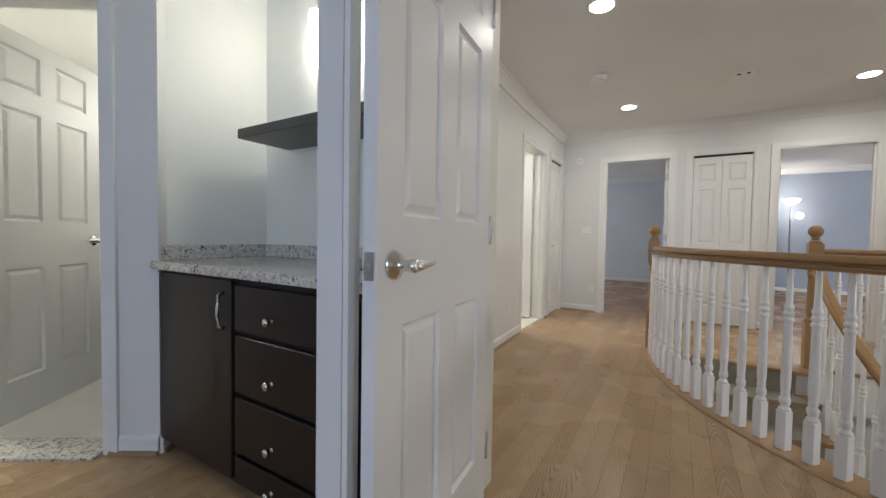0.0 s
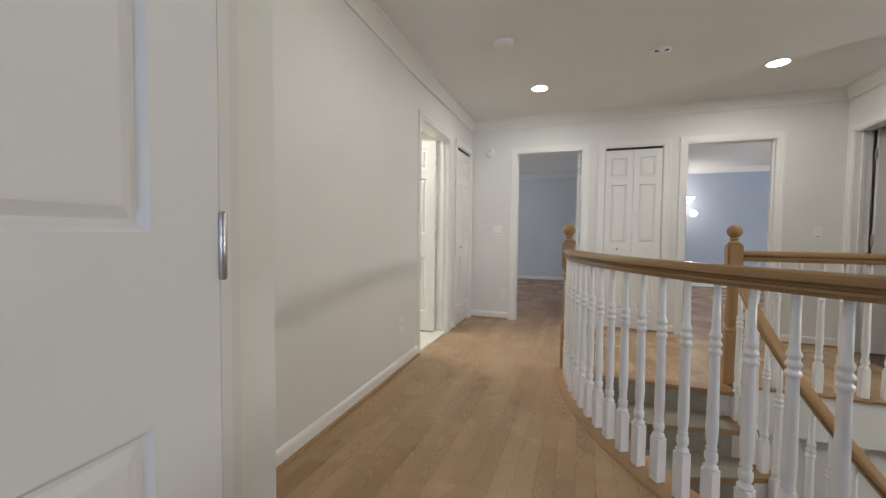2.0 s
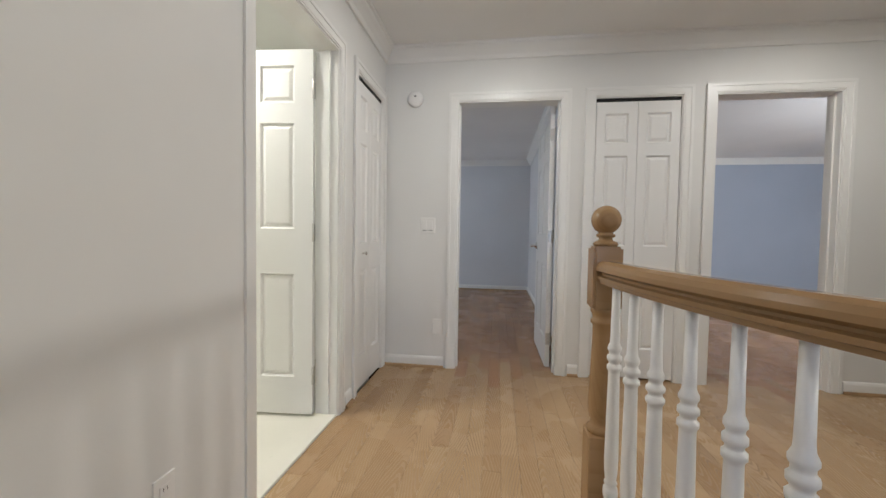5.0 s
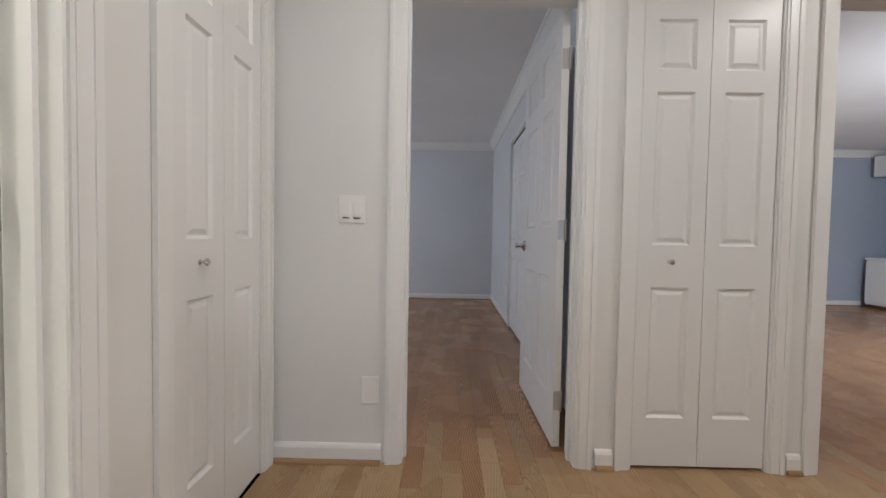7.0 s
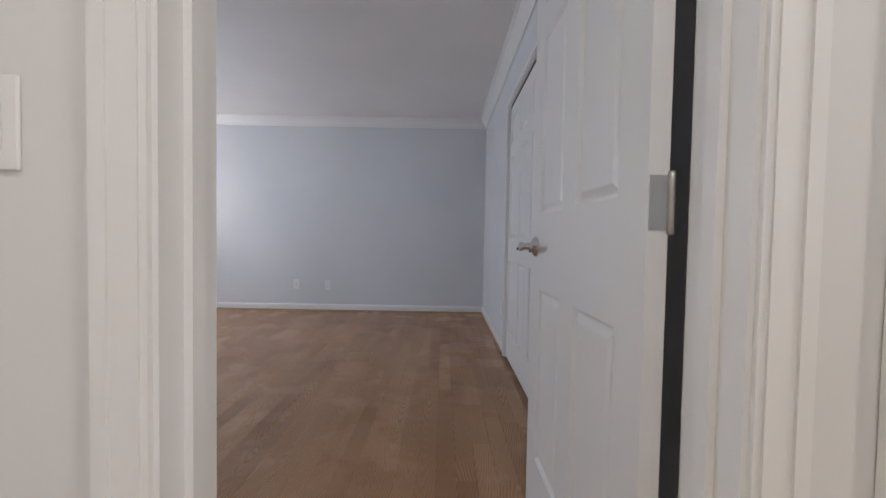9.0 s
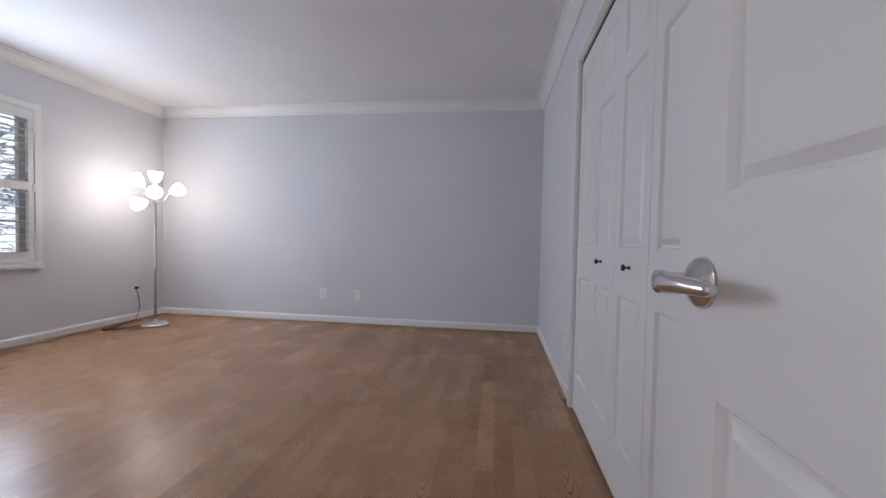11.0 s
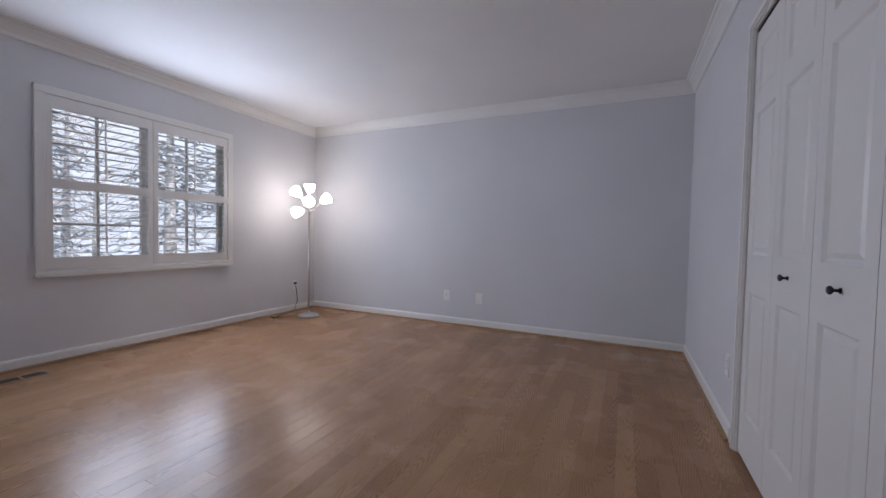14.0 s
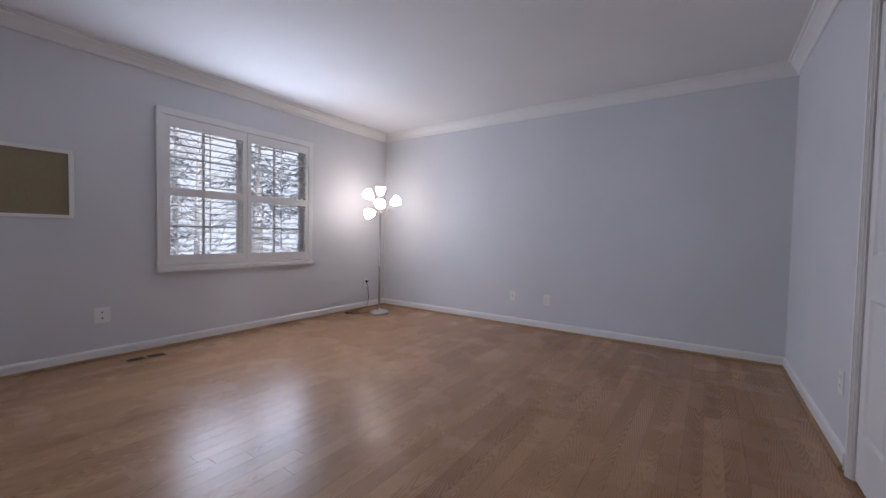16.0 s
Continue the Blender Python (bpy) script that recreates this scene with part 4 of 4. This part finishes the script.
dr = part("cabinet_door", box(0.006, 0.0, 0.075, 0.555, 0.020, 0.775, 0.003), ESPRESSO, van)
part("handle", tube(bmesh.new(), [(0.512, 0.0, 0.605), (0.512, -0.022, 0.612), (0.512, -0.026, 0.65), (0.512, -0.026, 0.685), (0.512, -0.022, 0.722), (0.512, 0.0, 0.73)], 0.0065, 8), CHROME, dr, "nickel bow handle")
for z0, z1 in ((0.605, 0.762), (0.390, 0.588), (0.180, 0.372), (0.075, 0.163)):
    d = part("drawer", box(0.578, 0.0, z0, 1.06, 0.020, z1, 0.003), ESPRESSO, van)
    knob2(d, 0.80, z0 + 0.36 * (z1 - z0))
part("drawer", box(1.075, 0.0, 0.075, VW - 0.004, 0.020, 0.760, 0.003), ESPRESSO, van)
solid("countertop", box(-0.585, -4.80, 0.842, 0.675, -4.222, 0.877, 0.005, 2), GRANITE, "polished speckled beige granite countertop on the vanity", "countertop")
solid("backsplash", box(-0.597, -4.242, 0.8775, 0.675, -4.222, 0.945, 0.002), GRANITE, "speckled granite backsplash against the back wall", "backsplash")
solid("backsplash", box(-0.598, -4.775, 0.8775, -0.578, -4.243, 0.945, 0.002), GRANITE, "speckled granite backsplash against the side wall", "backsplash")
solid("wall_shelf", box(-0.40, -4.51, 1.455, 0.675, -4.222, 1.50, 0.003), SHELF_GREY, "thick grey floating shelf above the counter", "shelf")
vl = empty("wall_light", "bright white tube light above the shelf", "wall light", pose(-0.12, -4.222, 1.95))
part("back_plate", box(-0.05, -0.02, -0.10, 0.05, -0.001, 0.10, 0.004), CHROME, vl)
part("tube", turned([(0.032, -0.13), (0.036, -0.12), (0.036, 0.12), (0.032, 0.13)], 20, pose(0, -0.06, 0)), BULB, vl, "glowing white tube")

# suite bath: granite threshold, vanity, mirror and its lights
solid("threshold", box(0, -0.06, -0.004, 1.05, 0.12, 0.014, 0.004), GRANITE, "speckled granite threshold of the suite bath", "threshold", "structure", at=pose(-1.80 + 0.17 * math.cos(radians(_d)), -5.58 + 0.17 * math.sin(radians(_d)), 0, 0, 0, _d))
bv = empty("vanity_cabinet", "espresso bath vanity with drawers", "cabinet", pose(-2.9, -4.22, 0))
part("body", box(0.0, 0.02, 0.08, 2.0, 0.46, 0.79), ESPRESSO, bv)
for i in range(4):
    for z0, z1 in ((0.57, 0.77), (0.33, 0.55), (0.10, 0.31)):
        part("drawer", box(0.01 + i * 0.5, 0.0, z0, 0.49 + i * 0.5, 0.019, z1, 0.003), ESPRESSO, bv)
solid("countertop", box(-2.92, -4.25, 0.79, -0.9, -3.752, 0.825, 0.004), GRANITE, "speckled granite counter on the bath vanity", "countertop")
solid("backsplash", box(-2.92, -3.772, 0.8255, -0.9, -3.752, 0.92, 0.002), GRANITE, "speckled granite bath backsplash", "backsplash")
solid("mirror", box(-2.8, -3.765, 1.02, -1.0, -3.752, 1.75, 0.002), MIRROR, "large plain bath mirror", "mirror")
bl = empty("wall_light", "chrome vanity light bar with lit glass shades", "wall light", pose(-1.9, -3.752, 1.92))
part("bar", box(-0.6, -0.03, -0.03, 0.6, -0.001, 0.03, 0.004), CHROME, bl)
for i in range(4):
    part("shade", turned([(0.03, -0.09), (0.05, -0.06), (0.055, 0.05), (0.03, 0.07)], 18, pose(-0.45 + 0.3 * i, -0.10, 0)), BULB, bl, "lit glass shade")

# ---- outside ----
solid("ground", box(-80, -60, -3.3, -3.2, 70, -3.2), LAWN, "dull winter lawn", "ground", "structure")


HAZE = glowing("winter_sky_haze", (0.78, 0.88, 1.0), 0.95)
HAZE.node_tree.nodes["Principled BSDF"].inputs["Base Color"].default_value = (0.06, 0.07, 0.08, 1)
solid("backdrop", box(-62, -60, -4, -61.5, 70, 45), HAZE, "pale hazy winter sky far behind the trees", "sky", "structure")


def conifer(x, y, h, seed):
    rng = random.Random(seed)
    root = empty("conifer", "tall evergreen tree behind the window, paled by haze in its colour", "tree", pose(x, y, -3.2), "evergreens outside")
    part("trunk", tube(bmesh.new(), [(0, 0, 0), (0.05, 0, h * 0.5), (0, 0.05, h)], [0.22, 0.13, 0.02], 8), HAZY_BARK, root)
    vs, fs = [], []
    for k in range(210):
        t = rng.random() ** 0.8
        z = 0.8 + (h - 1.0) * t
        a = rng.uniform(0, 6.283)
        ln_ = (0.35 + 2.4 * (1 - t)) * rng.uniform(0.6, 1.1)
        for j in range(9):
            s = (j + rng.random()) / 9
            cx_, cy_, cz = math.cos(a) * ln_ * s, math.sin(a) * ln_ * s, z - 0.35 * s * ln_ + rng.uniform(-.08, .08)
            for q in range(2):
                b = a + rng.uniform(-1.2, 1.2)
                l = rng.uniform(0.18, 0.42)
                p = Vector((cx_, cy_, cz))
                d = Vector((math.cos(b) * l, math.sin(b) * l, rng.uniform(-0.18, 0.05)))
                w = Vector((-math.sin(b), math.cos(b), rng.uniform(-.5, .5))) * 0.038
                i0 = len(vs)
                vs += [p - w, p + w, p + d]
                fs.append((i0, i0 + 1, i0 + 2))
    me = bpy.data.meshes.new("foliage")
    me.from_pydata([tuple(v) for v in vs], [], fs)
    me.materials.append(HAZY_NEEDLES)
    part("foliage", me, HAZY_NEEDLES, root, "drooping needles with pale haze in their colour")


def bare_tree(x, y, h, seed):
    rng = random.Random(seed)
    root = empty("bare_tree", "leafless winter tree behind the window", "tree", pose(x, y, -3.2), "bare trees outside")
    bm = bmesh.new()
    tube(bm, [(0, 0, 0), (0.1, 0, h * 0.4), (0, 0.1, h * 0.75)], [0.16, 0.11, 0.04], 7)
    part("trunk", bm, HAZY_BARK, root)
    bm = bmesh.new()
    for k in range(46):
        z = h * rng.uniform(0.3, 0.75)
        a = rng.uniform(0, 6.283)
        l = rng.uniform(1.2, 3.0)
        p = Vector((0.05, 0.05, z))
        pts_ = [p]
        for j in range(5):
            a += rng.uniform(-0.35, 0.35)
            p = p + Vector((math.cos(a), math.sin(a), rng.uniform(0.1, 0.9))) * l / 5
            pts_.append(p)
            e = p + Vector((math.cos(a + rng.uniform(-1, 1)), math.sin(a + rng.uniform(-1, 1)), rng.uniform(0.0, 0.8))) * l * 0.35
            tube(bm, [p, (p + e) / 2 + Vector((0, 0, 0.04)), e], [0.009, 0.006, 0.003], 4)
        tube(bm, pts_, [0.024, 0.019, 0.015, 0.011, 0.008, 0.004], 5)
    part("branches", bm, HAZY_BARK, root)


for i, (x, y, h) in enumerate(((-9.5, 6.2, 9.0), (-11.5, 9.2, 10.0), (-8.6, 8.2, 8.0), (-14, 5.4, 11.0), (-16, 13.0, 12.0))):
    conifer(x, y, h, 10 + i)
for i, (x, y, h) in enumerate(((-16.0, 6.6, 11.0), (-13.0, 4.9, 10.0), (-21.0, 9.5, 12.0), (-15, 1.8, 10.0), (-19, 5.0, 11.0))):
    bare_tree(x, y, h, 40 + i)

# ---- floor boards ----
PLANK = bmesh.new()
_v = [PLANK.verts.new(p) for p in ((0, 0, 0), (1, 0, 0), (1, 1, 0), (0, 1, 0), (0, 0, 1), (1, 0, 1), (1, 1, 1), (0, 1, 1))]
for q_ in ((4, 5, 6, 7), (0, 1, 5, 4), (1, 2, 6, 5), (2, 3, 7, 6), (3, 0, 4, 7)):
    PLANK.faces.new([_v[i] for i in q_])
PLANK = mesh_of("plank", PLANK, OAK_PIECE)
# The hall's plank again, with the rooms' light put into its colour.
ROOM_LIGHT_PLANK = PLANK.copy()
ROOM_LIGHT_PLANK.materials[0] = ROOM_LIGHT_PIECE
PW, PT, JOINT = 0.083, 0.016, 0.0004


def boards(x0, x1, spans, rng):
    """Boards in rows along y on one grid: spans(row, xa, xb) gives the free stretches of a row."""
    for i in range(math.floor(x0 / PW), math.ceil(x1 / PW)):
        xa, xb = max(x0, i * PW), min(x1, (i + 1) * PW)
        if xb - xa < 0.004:
            continue
        for ya, yb in spans(i, xa, xb):
            y = ya - rng.uniform(0.0, 1.2)
            while y < yb:
                l = rng.choice((0.55, 0.8, 1.05, 1.3, 1.6))
                a, b = max(y, ya), min(y + l, yb)
                if b - a > 0.03:
                    yield xa + JOINT, a + JOINT, xb - JOINT, b - JOINT
                y += l


def seam(i, xa, xb):
    """Where a row that runs through a doorway of the north wall changes from the hall's boards to the room's."""
    if (xa > 0.56 and xb < 1.27) or (xa > 2.36 and xb < 3.07):
        return ((i * 37) % 23) / 23.0 * 0.9 - 0.4
    return 0.06


def lay(floor, rows, near, plank=PLANK, joined=OAK_JOINED, limit=300):
    """The boards in the stretch near are pieces of their own, the others one joined part."""
    vs, fs, count = [], [], 0
    for x0, y0, x1, y1 in rows:
        if near(x0, y0, x1, y1) and count < limit:
            part("plank", plank, None, floor, at=Matrix.Translation((x0, y0, -PT)) @ Matrix.Diagonal((x1 - x0, y1 - y0, PT, 1)))
            count += 1
        else:
            k = len(vs)
            vs += [(x, y, z) for z in (-PT, 0.0) for x, y in ((x0, y0), (x1, y0), (x1, y1), (x0, y1))]
            fs += [tuple(k + j for j in q_) for q_ in ((4, 5, 6, 7), (0, 1, 5, 4), (1, 2, 6, 5), (2, 3, 7, 6), (3, 0, 4, 7))]
    if vs:
        me = bpy.data.meshes.new("planks")
        me.from_pydata(vs, [], fs)
        me.materials.append(joined)
        tagged(part("planks", me, None, floor), kind="stuff")


def hall_spans(i, xa, xb):
    out = []
    low = -9.0
    if xb <= 1.25:
        return [(low, seam(i, xa, xb))] if xa >= -0.001 else [(low, -4.22 if xa > -0.6 else -4.72 + (xa + 0.57) * 0.6585)]
    top = -1.60 if xb <= 2.36 else -1.42
    if xa < 3.65:
        out.append((top, seam(i, xa, xb)))
    d = CX - xb
    if abs(d) < CR:
        y = CY - math.sqrt(max(0.0, CR * CR - d * d))
        out.append((low, y + 0.02 if y < CY - 0.1 else y))
    else:
        out.append((low, -4.0))
    return out


rng = random.Random(5)
floor_hall = empty("floor_hall", "varnished oak strip floor of the hall", "floor", pose(0, 0, 0), kind="structure")
lay(floor_hall, boards(-1.743, 4.399, hall_spans, rng), lambda x0, y0, x1, y1: x0 > -0.01 and x1 < 2.3 and y1 > -4.6)
floor_bedroom = empty("floor_bedroom", "varnished oak strip floor of the bedroom", "floor", pose(0, 0, 0), kind="structure")
lay(floor_bedroom, boards(RX0, RX1 + 0.02, lambda i, a, b: [(seam(i, a, b) if 0.5 < a < 1.3 else 0.06, RY1)], rng), lambda x0, y0, x1, y1: x1 > -2.6, ROOM_LIGHT_PLANK, ROOM_LIGHT_JOINED)
floor_study = empty("floor_study", "varnished oak strip floor of the study", "floor", pose(0, 0, 0), kind="structure")
lay(floor_study, boards(2.15, 7.9, lambda i, a, b: [(seam(i, a, b), RY1 + 0.1)], rng), lambda x0, y0, x1, y1: x1 < 3.2 and y0 < 2.5, ROOM_LIGHT_PLANK, ROOM_LIGHT_JOINED)
